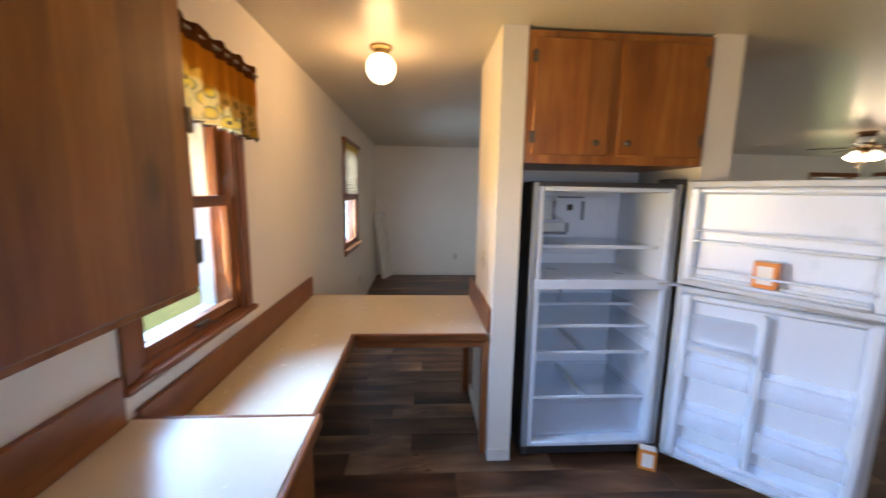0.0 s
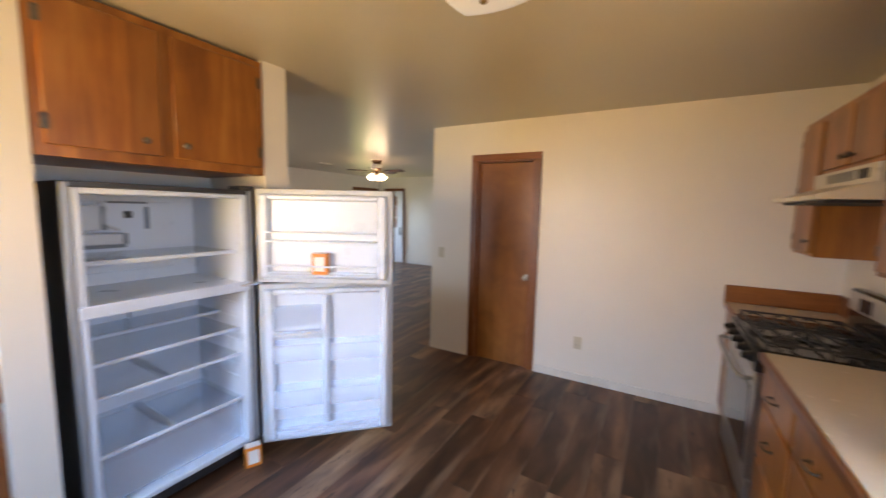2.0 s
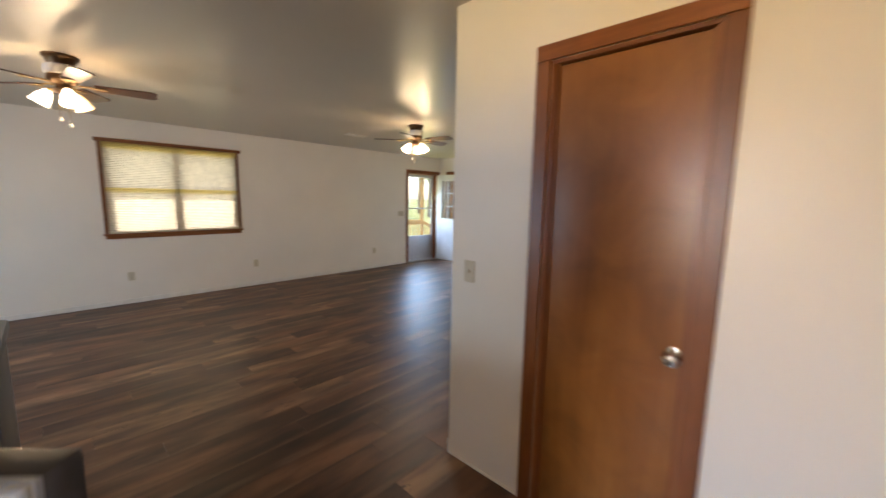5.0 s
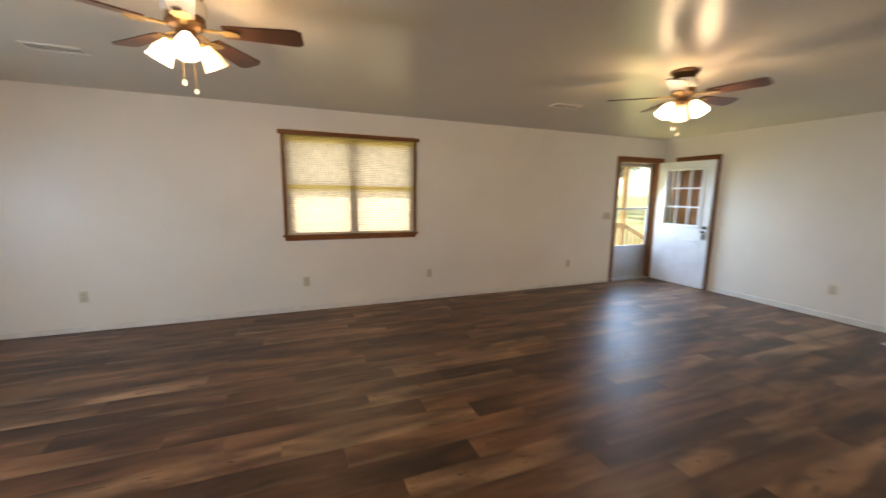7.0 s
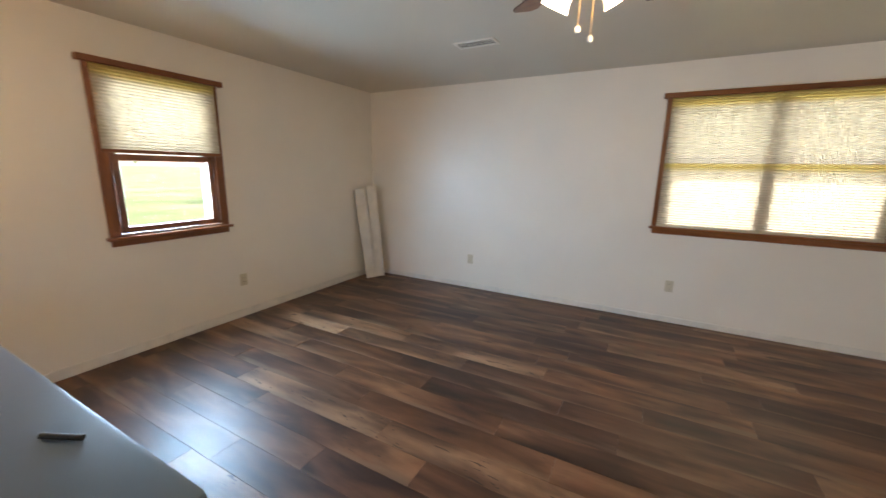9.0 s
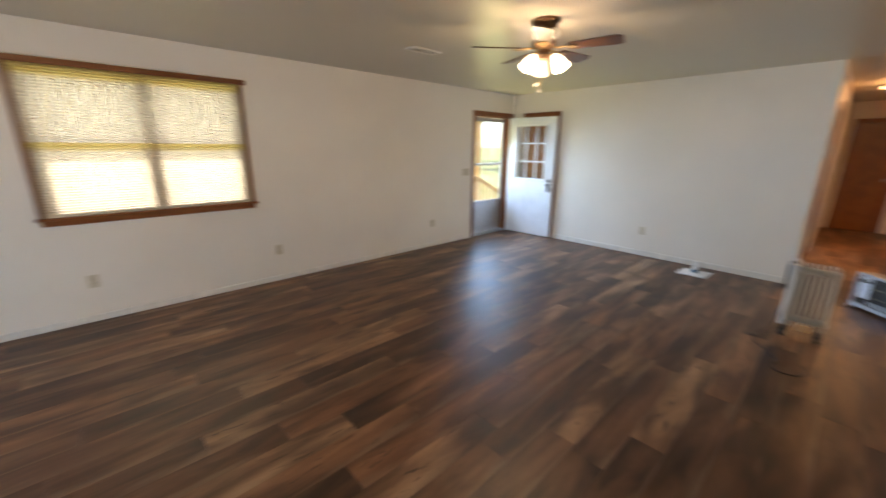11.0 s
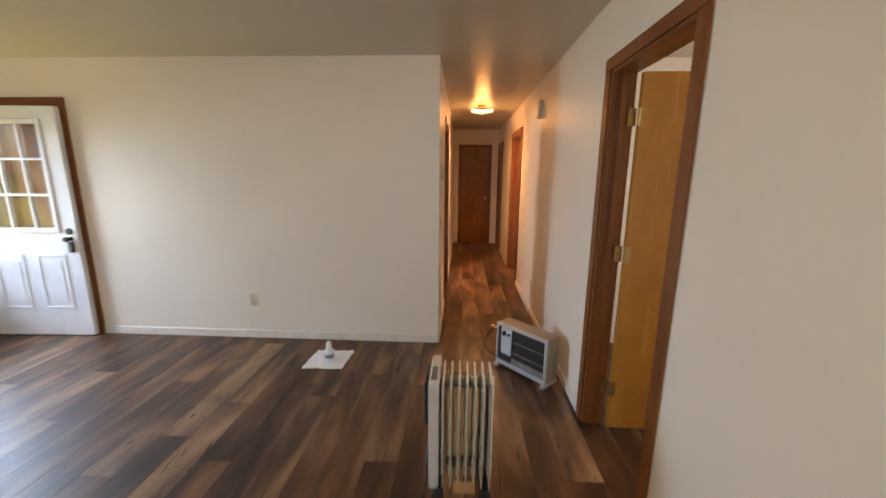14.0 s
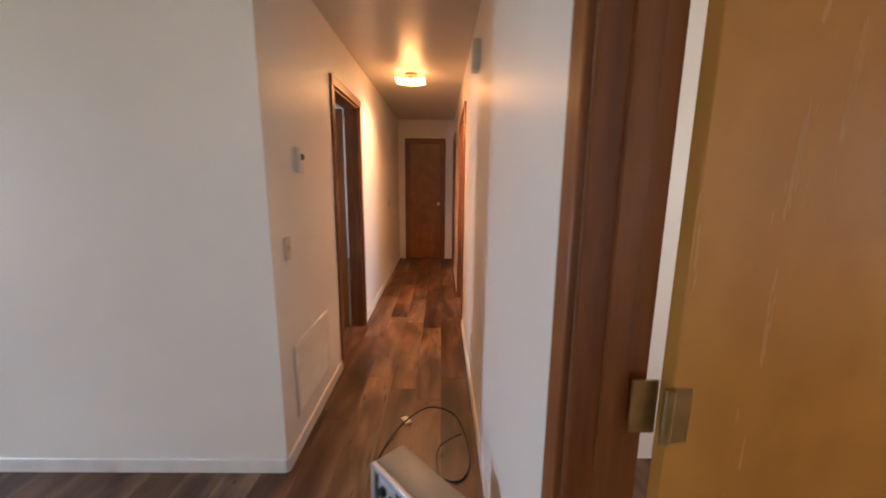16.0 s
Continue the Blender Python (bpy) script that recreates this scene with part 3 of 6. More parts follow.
def valance_cloth():
    """Gathered printed cotton: golden ground, a sunflower band, a dark hem."""
    m, t, b = shader("printed_valance_cloth")
    pos = t.nodes.new("ShaderNodeNewGeometry").outputs["Position"]
    sep = t.nodes.new("ShaderNodeSeparateXYZ")
    t.links.new(pos, sep.inputs[0])
    z = sep.outputs[2]
    base = ramp(t, math_node(t, "DIVIDE", math_node(t, "SUBTRACT", z, 1.80), 0.34), [(0.0, (0.05, 0.03, 0.02)), (0.07, (0.05, 0.03, 0.02)), (0.085, (0.40, 0.30, 0.12)), (0.45, (0.40, 0.20, 0.02)), (0.52, (0.36, 0.135, 0.010)), (0.84, (0.33, 0.115, 0.008)), (0.86, (0.07, 0.025, 0.010))])
    mp = t.nodes.new("ShaderNodeMapping")
    mp.inputs["Scale"].default_value = (0.3, 1, 1)
    t.links.new(pos, mp.inputs["Vector"])
    vo = nd(t, "ShaderNodeTexVoronoi", Scale=19.0)
    t.links.new(mp.outputs[0], vo.inputs["Vector"])
    petal = ramp(t, vo.outputs["Distance"], [(0.0, (0.03, 0.015, 0.01)), (0.18, (0.04, 0.018, 0.01)), (0.22, (0.46, 0.27, 0.012)), (0.40, (0.38, 0.19, 0.012)), (0.48, (0.10, 0.08, 0.03)), (0.6, (0.42, 0.24, 0.06))])
    band = ramp(t, math_node(t, "DIVIDE", math_node(t, "SUBTRACT", z, 1.80), 0.34), [(0.08, (0, 0, 0)), (0.1, (1, 1, 1)), (0.44, (1, 1, 1)), (0.52, (0, 0, 0))])
    col = mixc(t, math_node(t, "MULTIPLY", band, 0.85), base, petal)
    df, tl, mx = t.nodes.new("ShaderNodeBsdfDiffuse"), t.nodes.new("ShaderNodeBsdfTranslucent"), t.nodes.new("ShaderNodeMixShader")
    mx.inputs[0].default_value = 0.15
    t.links.new(col, df.inputs[0])
    t.links.new(col, tl.inputs[0])
    t.links.new(df.outputs[0], mx.inputs[1])
    t.links.new(tl.outputs[0], mx.inputs[2])
    t.links.new(mx.outputs[0], t.nodes["Material Output"].inputs[0])
    return m


def valance(a0, a1, z0, z1):
    bm = bmesh.new()
    cols = 90
    grid = []
    for j in range(9):
        v = j / 8
        grid.append([])
        for i in range(cols + 1):
            u = i / cols
            wave = math.sin(u * 2 * math.pi * 11 + 0.8 * math.sin(u * 17)) * (0.004 + 0.016 * (1 - v)) + 0.007 * noise.noise((u * 9, v * 3, 0))
            top = 0.008 * math.sin(u * 40) if j == 8 else 0.0
            grid[-1].append(bm.verts.new((XW + 0.062 + wave, a0 + (a1 - a0) * u, z0 + (z1 - z0) * v + top + 0.006 * math.sin(u * 2 * math.pi * 11) * (1 - v))))
    for p, q in zip(grid, grid[1:]):
        for i in range(cols):
            bm.faces.new((p[i], p[i + 1], q[i + 1], q[i]))
    return bm


val = thing("window_valance", (XW + 0.03, 1.54, 2.13), "gathered golden floral cotton valance with dark hem over the kitchen window", "curtain")
wpart("cloth", valance(1.06, 2.005, 1.82, 2.155), valance_cloth(), val)
rodm = bmesh.new()
rod(rodm, (XW + 0.055, 1.05, 2.125), (XW + 0.055, 2.015, 2.125), 0.008, n=10)
wpart("curtain_rod", rodm, pewter, val)
for yy in (1.07, 1.995):
    wpart("bracket", box(XW, XW + 0.06, yy - 0.008, yy + 0.008, 2.115, 2.135, bev=0.002), pewter, val)

# living room window in the west wall
w2 = thing("window_2", (XW, 4.71, 0.93), "brown wooden double-hung window with lower sash clear", "window", kind="structure")
casing(w2, "x", XW, 1, 4.33, 5.09, 0.93, 2.09)
frame_boards(w2, "x", XW, XW - 0.18, 4.33, 5.09, 0.93, 2.09)
sash(w2, "x", XW - 0.032, 4.35, 5.07, 0.95, 1.53)
sash(w2, "x", XW - 0.068, 4.35, 5.07, 1.48, 2.07)
stool(w2, "x", XW, 1, 4.33, 5.09, 0.93)
b2 = thing("window_blind", (XW, 4.71, 2.1), "cream pleated blind half lowered in the west window", "blind", "cream pleated blinds")
wpart("cloth", pleated("x", XW + 0.019, 1, 4.295, 5.125, 1.56, 2.125), blind_cloth, b2, smooth=False)
wpart("bottom_rail", box(XW + 0.018, XW + 0.036, 4.295, 5.125, 1.535, 1.562, bev=0.004), trim_wood_y, b2)
wpart("head_rail", box(XW, XW + 0.045, 4.23, 5.20, 2.122, 2.165, bev=0.004), trim_wood_y, b2)

# double window in the north wall
w3 = thing("window_3", (3.41, YN, 0.955), "wide brown wooden twin window with blinds drawn down", "window", kind="structure")
casing(w3, "y", YN, -1, 2.66, 4.165, 0.955, 2.105)
frame_boards(w3, "y", YN, YN + 0.18, 2.66, 4.165, 0.955, 2.105)
wpart("mullion", box(3.388, 3.437, YN + 0.004, YN + 0.17, 0.971, 2.089, bev=0.003), trim_wood, w3)
for p, q in ((2.676, 3.388), (3.437, 4.149)):
    sash(w3, "y", YN + 0.002, p, q, 0.972, 1.55, w=0.024)
    sash(w3, "y", YN + 0.034, p, q, 1.52, 2.088, w=0.024)
stool(w3, "y", YN, -1, 2.66, 4.165, 0.955)
b3 = thing("window_blind", (3.41, YN, 2.1), "cream pleated blinds drawn fully down in the twin window", "blind", "cream pleated blinds")
wpart("cloth", pleated("y", YN - 0.019, -1, 2.635, 4.195, 0.985, 2.13), blind_cloth, b3, smooth=False)
wpart("bottom_rail", box(2.635, 4.195, YN - 0.034, YN - 0.018, 0.957, 0.986, bev=0.003), ivory, b3)
wpart("head_rail", box(2.565, 4.26, YN - 0.048, YN, 2.128, 2.172, bev=0.004), trim_wood_x, b3)

# window over the sink, behind the walker
w4 = thing("window_4", (0.62, YK, 1.08), "brown wooden window over the kitchen sink", "window", kind="structure")
casing(w4, "y", YK, 1, 0.07, 1.17, 1.08, 2.05)
frame_boards(w4, "y", YK, YK - 0.18, 0.07, 1.17, 1.08, 2.05)
sash(w4, "y", YK - 0.10, 0.09, 0.62, 1.10, 2.03)
sash(w4, "y", YK - 0.06, 0.62, 1.15, 1.10, 2.03)

# ---- kitchen counters and cabinets ----
def pull(bm, p, across, out, w=0.076):
    """A bent bail pull with two posts."""
    p, across, out = Vector(p), Vector(across), Vector(out)
    tube(bm, [p - across * w / 2, p - across * w / 2 + out * 0.018, p - across * w * 0.25 + out * 0.027, p + across * w * 0.25 + out * 0.027, p + across * w / 2 + out * 0.018, p + across * w / 2], 0.0045, 8)
    for s in (-1, 1):
        rod(bm, p + across * s * w / 2 - out * 0.001, p + across * s * w / 2 + out * 0.004, 0.010, n=10)
    return bm


def small_knob(bm, p, out):
    q = Vector(out).to_track_quat("Z", "Y").to_matrix().to_4x4()
    return lathe(bm, [(0.001, 0), (0.012, 0), (0.006, 0.006), (0.006, 0.014), (0.016, 0.019), (0.017, 0.024), (0.012, 0.028), (0.001, 0.029)], n=14, m=Matrix.Translation(p) @ q)


def cabinet(name, label, category, x0, x1, y0, y1, z0, z1, face, fronts, group="", toe=False, mat=None):
    """A framed cabinet unit. face: 'n', 's', 'e' says which way its front looks; fronts: (u0, u1, z0, z1, knob u, knob z, kind) along its front."""
    mat = mat or (pine_y if face == "e" else pine)
    th = 0.018
    c = thing(name, ((x0 + x1) / 2, (y0 + y1) / 2, z0), label, category, group)
    if toe:
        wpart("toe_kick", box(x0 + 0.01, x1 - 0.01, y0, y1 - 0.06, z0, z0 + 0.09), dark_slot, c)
        z0 = z0 + 0.09
    wpart("body", box(x0, x1, y0, y1, z0, z1, bev=0.002), mat, c)
    for u0, u1, v0, v1, ku, kz, kind in fronts:
        if face == "n":
            f = box(u0, u1, y1, y1 + th, v0, v1, bev=0.005)
            kp, across, out = (ku, y1 + th, kz), (1, 0, 0), (0, 1, 0)
        elif face == "s":
            f = box(u0, u1, y0 - th, y0, v0, v1, bev=0.005)
            kp, across, out = (ku, y0 - th, kz), (1, 0, 0), (0, -1, 0)
        else:
            f = box(x1, x1 + th, u0, u1, v0, v1, bev=0.005)
            kp, across, out = (x1 + th, ku, kz), (0, 1, 0), (1, 0, 0)
        d = wpart("drawer_front" if kind == "drawer" else "door", f, mat, c)
        hb = bmesh.new()
        if kind == "drawer":
            pull(hb, kp, across, out)
            part("pull", hb, pewter, d, "dark bail pull")
        elif kind == "pull":
            pull(hb, kp, (0, 0, 1), out)
            part("pull", hb, pewter, d, "dark bail pull")
        else:
            part("knob", small_knob(hb, kp, out), pewter, d, "dark round metal knob")
            side = u0 if abs(ku - u0) > abs(ku - u1) else u1
            for hz in ((v0 + 0.09, v1 - 0.09) if v1 - v0 < 0.7 else (v0 + 0.09, (v0 + v1) / 2, v1 - 0.09)):
                if face == "e":
                    hg = box(x1, x1 + th + 0.004, side - 0.012, side + 0.012, hz - 0.03, hz + 0.03, bev=0.002)
                elif face == "n":
                    hg = box(side - 0.008, side + 0.008, y1, y1 + th + 0.003, hz - 0.022, hz + 0.022, bev=0.002)
                else:
                    hg = box(side - 0.012, side + 0.012, y0 - th - 0.004, y0, hz - 0.03, hz + 0.03, bev=0.002)
                part("hinge", hg, pewter, d)
    return c


FY, UY = -0.535, -0.86   # fronts of the base and wall cabinets on the south side
cabinet("base_cabinet", "knotty pine base cabinet with drawers beside the stove", "cabinet", 1.86, 2.37, YK + 0.02, FY - 0.018, 0.0, 0.872, "n",
        [(1.88, 2.35, 0.70, 0.85, 2.115, 0.775, "drawer"), (1.88, 2.35, 0.41, 0.68, 2.115, 0.56, "drawer"), (1.88, 2.35, 0.11, 0.39, 2.115, 0.26, "drawer")], "base cabinets", True)
cabinet("base_cabinet", "knotty pine base cabinet with doors under the sink", "cabinet", 0.92, 1.855, YK + 0.02, FY - 0.018, 0.0, 0.872, "n",
        [(0.94, 1.38, 0.11, 0.68, 1.33, 0.56, "pull"), (1.395, 1.84, 0.11, 0.68, 1.45, 0.56, "pull"), (1.395, 1.84, 0.70, 0.85, 1.62, 0.775, "drawer"), (0.94, 1.38, 0.70, 0.85, 1.16, 0.775, "drawer")], "base cabinets", True)
cabinet("base_cabinet", "knotty pine base cabinet below the sink", "cabinet", -0.24, 0.915, YK + 0.02, FY - 0.018, 0.0, 0.872, "n",
        [(-0.20, 0.33, 0.11, 0.85, 0.28, 0.7, "pull"), (0.35, 0.90, 0.11, 0.85, 0.4, 0.7, "pull")], "base cabinets", True)
cabinet("base_cabinet", "narrow knotty pine base cabinet between stove and wall", "cabinet", 3.19, XP - 0.003, YK + 0.02, FY - 0.018, 0.0, 0.872, "n",
        [(3.21, 3.58, 0.70, 0.85, 3.395, 0.775, "drawer"), (3.21, 3.58, 0.11, 0.68, 3.26, 0.56, "pull")], "base cabinets", True)
cabinet("base_cabinet", "knotty pine base cabinet under the west counter", "cabinet", XW + 0.02, -0.345, -0.50, 1.135, 0.0, 0.872, "e",
        [(-0.45, 0.30, 0.11, 0.85, 0.25, 0.7, "pull"), (0.32, 1.11, 0.11, 0.85, 0.38, 0.7, "pull")], "base cabinets", True)
cabinet("wall_cabinet", "knotty pine wall cabinet with two doors over the counter", "wall cabinet", 1.42, 2.39, YK + 0.002, UY - 0.018, 1.325, 2.19, "n",
        [(1.49, 1.905, 1.345, 2.15, 1.86, 1.42, "door"), (1.92, 2.36, 1.345, 2.15, 1.965, 1.42, "door")], "wall cabinets")
cabinet("wall_cabinet", "short knotty pine wall cabinet above the range hood", "wall cabinet", 2.393, 3.185, YK + 0.002, UY - 0.018, 1.825, 2.19, "n",
        [(2.42, 2.775, 1.845, 2.15, 2.735, 1.89, "door"), (2.79, 3.155, 1.845, 2.15, 2.83, 1.89, "door")], "wall cabinets")
cabinet("wall_cabinet", "narrow knotty pine wall cabinet beside the range hood", "wall cabinet", 3.188, XP - 0.003, YK + 0.002, UY - 0.018, 1.325, 2.19, "n",
        [(3.215, 3.575, 1.345, 2.15, 3.26, 1.42, "door")], "wall cabinets")
cabinet("wall_cabinet", "knotty pine wall cabinet over the west counter", "wall cabinet", XW + 0.002, -0.575, -0.55, 1.03, 1.325, 2.19, "e",
        [(-0.50, 0.25, 1.345, 2.15, 0.20, 1.42, "door"), (0.27, 1.01, 1.345, 2.15, 0.32, 1.42, "door")], "wall cabinets")
cabinet("fridge_cabinet", "knotty pine cabinet with two doors above the refrigerator", "cabinet", 0.538, 1.532, 2.095, 2.70, 1.755, 2.425, "s",
        [(0.575, 0.985, 1.80, 2.385, 0.91, 1.865, "door"), (1.04, 1.50, 1.80, 2.385, 1.085, 1.865, "door")])


def countertop(name, label, pieces, z, edges, edge_axis, at):
    """Laminate slab in butted pieces, with stained wood nosing along the open edges."""
    c = thing(name, at, label, "countertop")
    for x0, x1, y0, y1 in pieces:
        wpart("slab", box(x0, x1, y0, y1, z - 0.036, z), laminate, c, smooth=False)
    for (x0, x1, y0, y1), ax in zip(edges, edge_axis):
        wpart("nosing", box(x0, x1, y0, y1, z - 0.042, z + 0.001, bev=0.006), trim_wood_y if ax == "y" else trim_wood_x, c)
    return c


SX0, SX1 = 0.30, 1.235   # sink cutout
countertop("countertop", "cream laminate countertop with brown wood edge and sink cutout", [(XW, SX0, YK, FY), (SX0, SX1, YK, -1.06), (SX0, SX1, FY - 0.055, FY), (SX1, 2.372, YK, FY)], 0.912,
           [(-0.30, 2.374, FY, FY + 0.02)], "x", (0.8, -0.85, 0.87))
countertop("countertop", "small cream laminate countertop between stove and wall", [(3.188, XP, YK, FY)], 0.912, [(3.188, XP, FY, FY + 0.02)], "x", (3.39, -0.85, 0.87))
countertop("countertop", "cream laminate countertop along the window wall", [(XW, -0.325, FY + 0.02, 1.128)], 0.912, [(-0.325, -0.305, FY + 0.02, 1.146), (XW, -0.325, 1.128, 1.146)], "yx", (-0.6, 0.3, 0.87))
desk = countertop("desk_counter", "L-shaped cream laminate desk counter with brown wood edge", [(XW, -0.40, 1.148, 2.14), (XW, 0.38, 2.14, 2.955)], 0.782,
                  [(-0.40, -0.38, 1.148, 2.12), (-0.40, 0.382, 2.12, 2.14), (XW, 0.382, 2.955, 2.973)], "yxx", (-0.4, 2.3, 0.0))
wpart("support_panel", box(0.36, 0.398, 2.14, 2.20, 0.0, 0.744, bev=0.003), trim_wood, desk)
wpart("leg", box(0.335, 0.385, 2.88, 2.93, 0.0, 0.744, bev=0.003), trim_wood, desk)
wpart("apron", box(-0.37, 0.36, 2.145, 2.165, 0.69, 0.742, bev=0.003), trim_wood_x, desk)


def backsplash(x0, x1, y0, y1, z0, z1, axis, label="brown stained wood backsplash board on the wall"):
    solid("backsplash", box(x0, x1, y0, y1, z0, z1, bev=0.004), trim_wood_y if axis == "y" else trim_wood_x, label, "backsplash", "backsplash boards")


backsplash(XW, XW + 0.02, -1.13, 1.10, 0.914, 1.06, "y")
backsplash(XW, XW + 0.02, 1.148, 2.95, 0.784, 0.93, "y")
backsplash(0.38, 0.399, 2.12, 2.955, 0.784, 0.935, "y", "brown stained wood backsplash board on the stub wall")
backsplash(XW + 0.02, 2.36, YK, YK + 0.02, 0.914, 1.045, "x")
backsplash(3.20, XP - 0.02, YK, YK + 0.02, 0.914, 1.045, "x")
backsplash(XP - 0.02, XP, YK, FY + 0.02, 0.914, 1.045, "y")

# ---- appliances ----
fridge_white = plain("white_liner_plastic", (0.66, 0.72, 0.80), 0.28, vary=0.008, gloss_vary=0.02)
fridge_dark = plain("charcoal_steel", (0.055, 0.055, 0.06), 0.38, 0.3, vary=0.1, scale=30)
gasket_grey = plain("grey_gasket", (0.52, 0.55, 0.58), 0.5)
edge_silver = plain("silver_grey_door_edge", (0.34, 0.36, 0.38), 0.4, 0.3)
clear_plastic = frosted_plastic("clear_bin_plastic", (0.93, 0.95, 0.98), 0.22)
shelf_glass = frosted_plastic("shelf_glass", (0.95, 0.97, 0.98), 0.10)
stainless = plain("brushed_stainless", (0.40, 0.39, 0.37), 0.33, 0.95, vary=0.05, scale=60)
black_enamel = plain("black_enamel", (0.012, 0.012, 0.013), 0.12, vary=0.1)
cast_iron = plain("cast_iron", (0.02, 0.02, 0.02), 0.55, relief=0.3)
oven_glass = plain("dark_oven_glass", (0.02, 0.02, 0.022), 0.04)
orange_card = plain("orange_carton", (0.75, 0.24, 0.03), 0.5)
white_card = plain("white_carton_print", (0.80, 0.74, 0.66), 0.5)


def open_tray(bm, x0, x1, y0, y1, z0, z1, t=0.004):
    bx(bm, x0, x1, y0, y1, z0, z0 + t)
    bx(bm, x0, x1, y0, y0 + t, z0, z1)
    bx(bm, x0, x1, y1 - t, y1, z0, z1)
    bx(bm, x0, x0 + t, y0, y1, z0, z1)
    bx(bm, x1 - t, x1, y0, y1, z0, z1)
    return bm


FX0, FX1, FF, FB = 0.60, 1.435, 2.085, 2.69
fr = thing("refrigerator", (1.02, 2.4, 0), "charcoal top-freezer refrigerator standing open and empty", "refrigerator")
wpart("side", box(FX0, FX0 + 0.03, FF, FB, 0.03, 1.66, bev=0.006), fridge_dark, fr)
wpart("side", box(FX1 - 0.03, FX1, FF, FB, 0.03, 1.66, bev=0.006), fridge_dark, fr)
wpart("top", box(FX0 + 0.03, FX1 - 0.03, FF, FB, 1.635, 1.66, bev=0.003), fridge_dark, fr)
wpart("back", box(FX0 + 0.03, FX1 - 0.03, FB - 0.03, FB, 0.03, 1.635), fridge_dark, fr)
wpart("base_grille", box(FX0 + 0.01, FX1 - 0.01, FF + 0.03, FB - 0.02, 0.012, 0.085, bev=0.006), fridge_dark, fr)
for x0 in (FX0, FX1 - 0.03):
    wpart("front_flange", box(x0 + 0.001, x0 + 0.029, FF - 0.006, FF - 0.0005, 0.09, 1.655, bev=0.002), edge_silver, fr)
wpart("front_flange", box(FX0 + 0.03, FX1 - 0.03, FF - 0.012, FF - 0.005, 1.062, 1.118, bev=0.003), fridge_white, fr)
for xx in (FX0 + 0.06, FX1 - 0.06):
    wpart("foot", rod(bmesh.new(), (xx, FF + 0.06, 0), (xx, FF + 0.06, 0.03), 0.02), fridge_dark, fr)


def liner(name, z0, z1, label):
    """A moulded compartment: back wall with side walls, floor and roof under it."""
    a, b, w = FX0 + 0.03, FX1 - 0.03, 0.035
    back = wpart(name, box(a + w, b - w, FB - 0.07, FB - 0.03, z0, z1), fridge_white, fr, label)
    for x0 in (a, b - w):
        part("liner_side", box(x0, x0 + w, FF - 0.004, FB - 0.03, z0, z1, bev=0.008), fridge_white, back)
    part("liner_floor", box(a + w, b - w, FF - 0.004, FB - 0.07, z0, z0 + 0.03, bev=0.006), fridge_white, back)
    part("liner_roof", box(a + w, b - w, FF - 0.004, FB - 0.07, z1 - 0.025, z1, bev=0.006), fridge_white, back)
    return back


fz = liner("freezer_liner", 1.085, 1.634, "white plastic freezer compartment liner")
fl = liner("fresh_food_liner", 0.085, 1.083, "white plastic fresh food compartment liner")
IX0, IX1 = FX0 + 0.068, FX1 - 0.068
part("cover_panel", box(IX0 + 0.01, IX1 - 0.12, FB - 0.09, FB - 0.071, 1.18, 1.58, bev=0.006), fridge_white, fz)
tray = bmesh.new()
bx(tray, IX0 + 0.10, IX0 + 0.20, FB - 0.17, FB - 0.091, 1.42, 1.555, 0.006)
bx(tray, IX0 + 0.10, IX0 + 0.30, FB - 0.19, FB - 0.091, 1.345, 1.405, 0.006)
part("ice_maker", tray, plain("pale_grey_plastic", (0.6, 0.63, 0.66), 0.35), fz)
arm = bmesh.new()
tube(arm, [(IX0 + 0.20, FB - 0.15, 1.57), (IX0 + 0.225, FB - 0.15, 1.54), (IX0 + 0.22, FB - 0.15, 1.46), (IX0 + 0.28, FB - 0.15, 1.42)], 0.007)
# thin blue-grey strips paint the shade round the ice maker boxes
recess_shade = plain("blue_grey_recess_shade", (0.16, 0.19, 0.23), 0.5)
for x0, x1, z0, z1, y in ((0.202, 0.245, 1.42, 1.55, 0.094), (0.10, 0.30, 1.325, 1.345, 0.170), (0.282, 0.302, 1.345, 1.405, 0.192), (0.25, 0.44, 1.568, 1.580, 0.094), (0.425, 0.445, 1.42, 1.55, 0.094)):
    part("slot", box(IX0 + x0, IX0 + x1, FB - y - 0.004, FB - y + 0.004, z0, z1), recess_shade, fz)
part("ice_maker_arm", arm, gasket_grey, fz)
part("vent", box(IX0 + 0.325, IX0 + 0.365, FB - 0.094, FB - 0.088, 1.485, 1.525, bev=0.003), dark_slot, fz)
part("shelf", box(IX0, IX1, FF + 0.06, FB - 0.1, 1.290, 1.300, bev=0.003), shelf_glass, fz).visible_shadow = False
part("shelf_trim", box(IX0, IX1, FF + 0.05, FF + 0.065, 1.284, 1.306, bev=0.004), fridge_white, fz)
for z, d in ((0.90, 0.25), (0.825, 0.05), (0.665, 0.04), (0.385, 0.03)):
    part("shelf", box(IX0, IX1, FF + d + 0.015, FB - 0.08, z - 0.006, z, bev=0.002), shelf_glass, fl).visible_shadow = False
    part("shelf_trim", box(IX0, IX1, FF + d, FF + d + 0.016, z - 0.012, z + 0.006, bev=0.004), fridge_white, fl)
mid = IX0 + (IX1 - IX0) * 0.46
bottom_drawer = wpart("crisper_drawer", open_tray(bmesh.new(), IX0 + 0.01, IX1 - 0.01, FF + 0.05, FB - 0.1, 0.13, 0.365), clear_plastic, fr, "clear plastic crisper drawer")
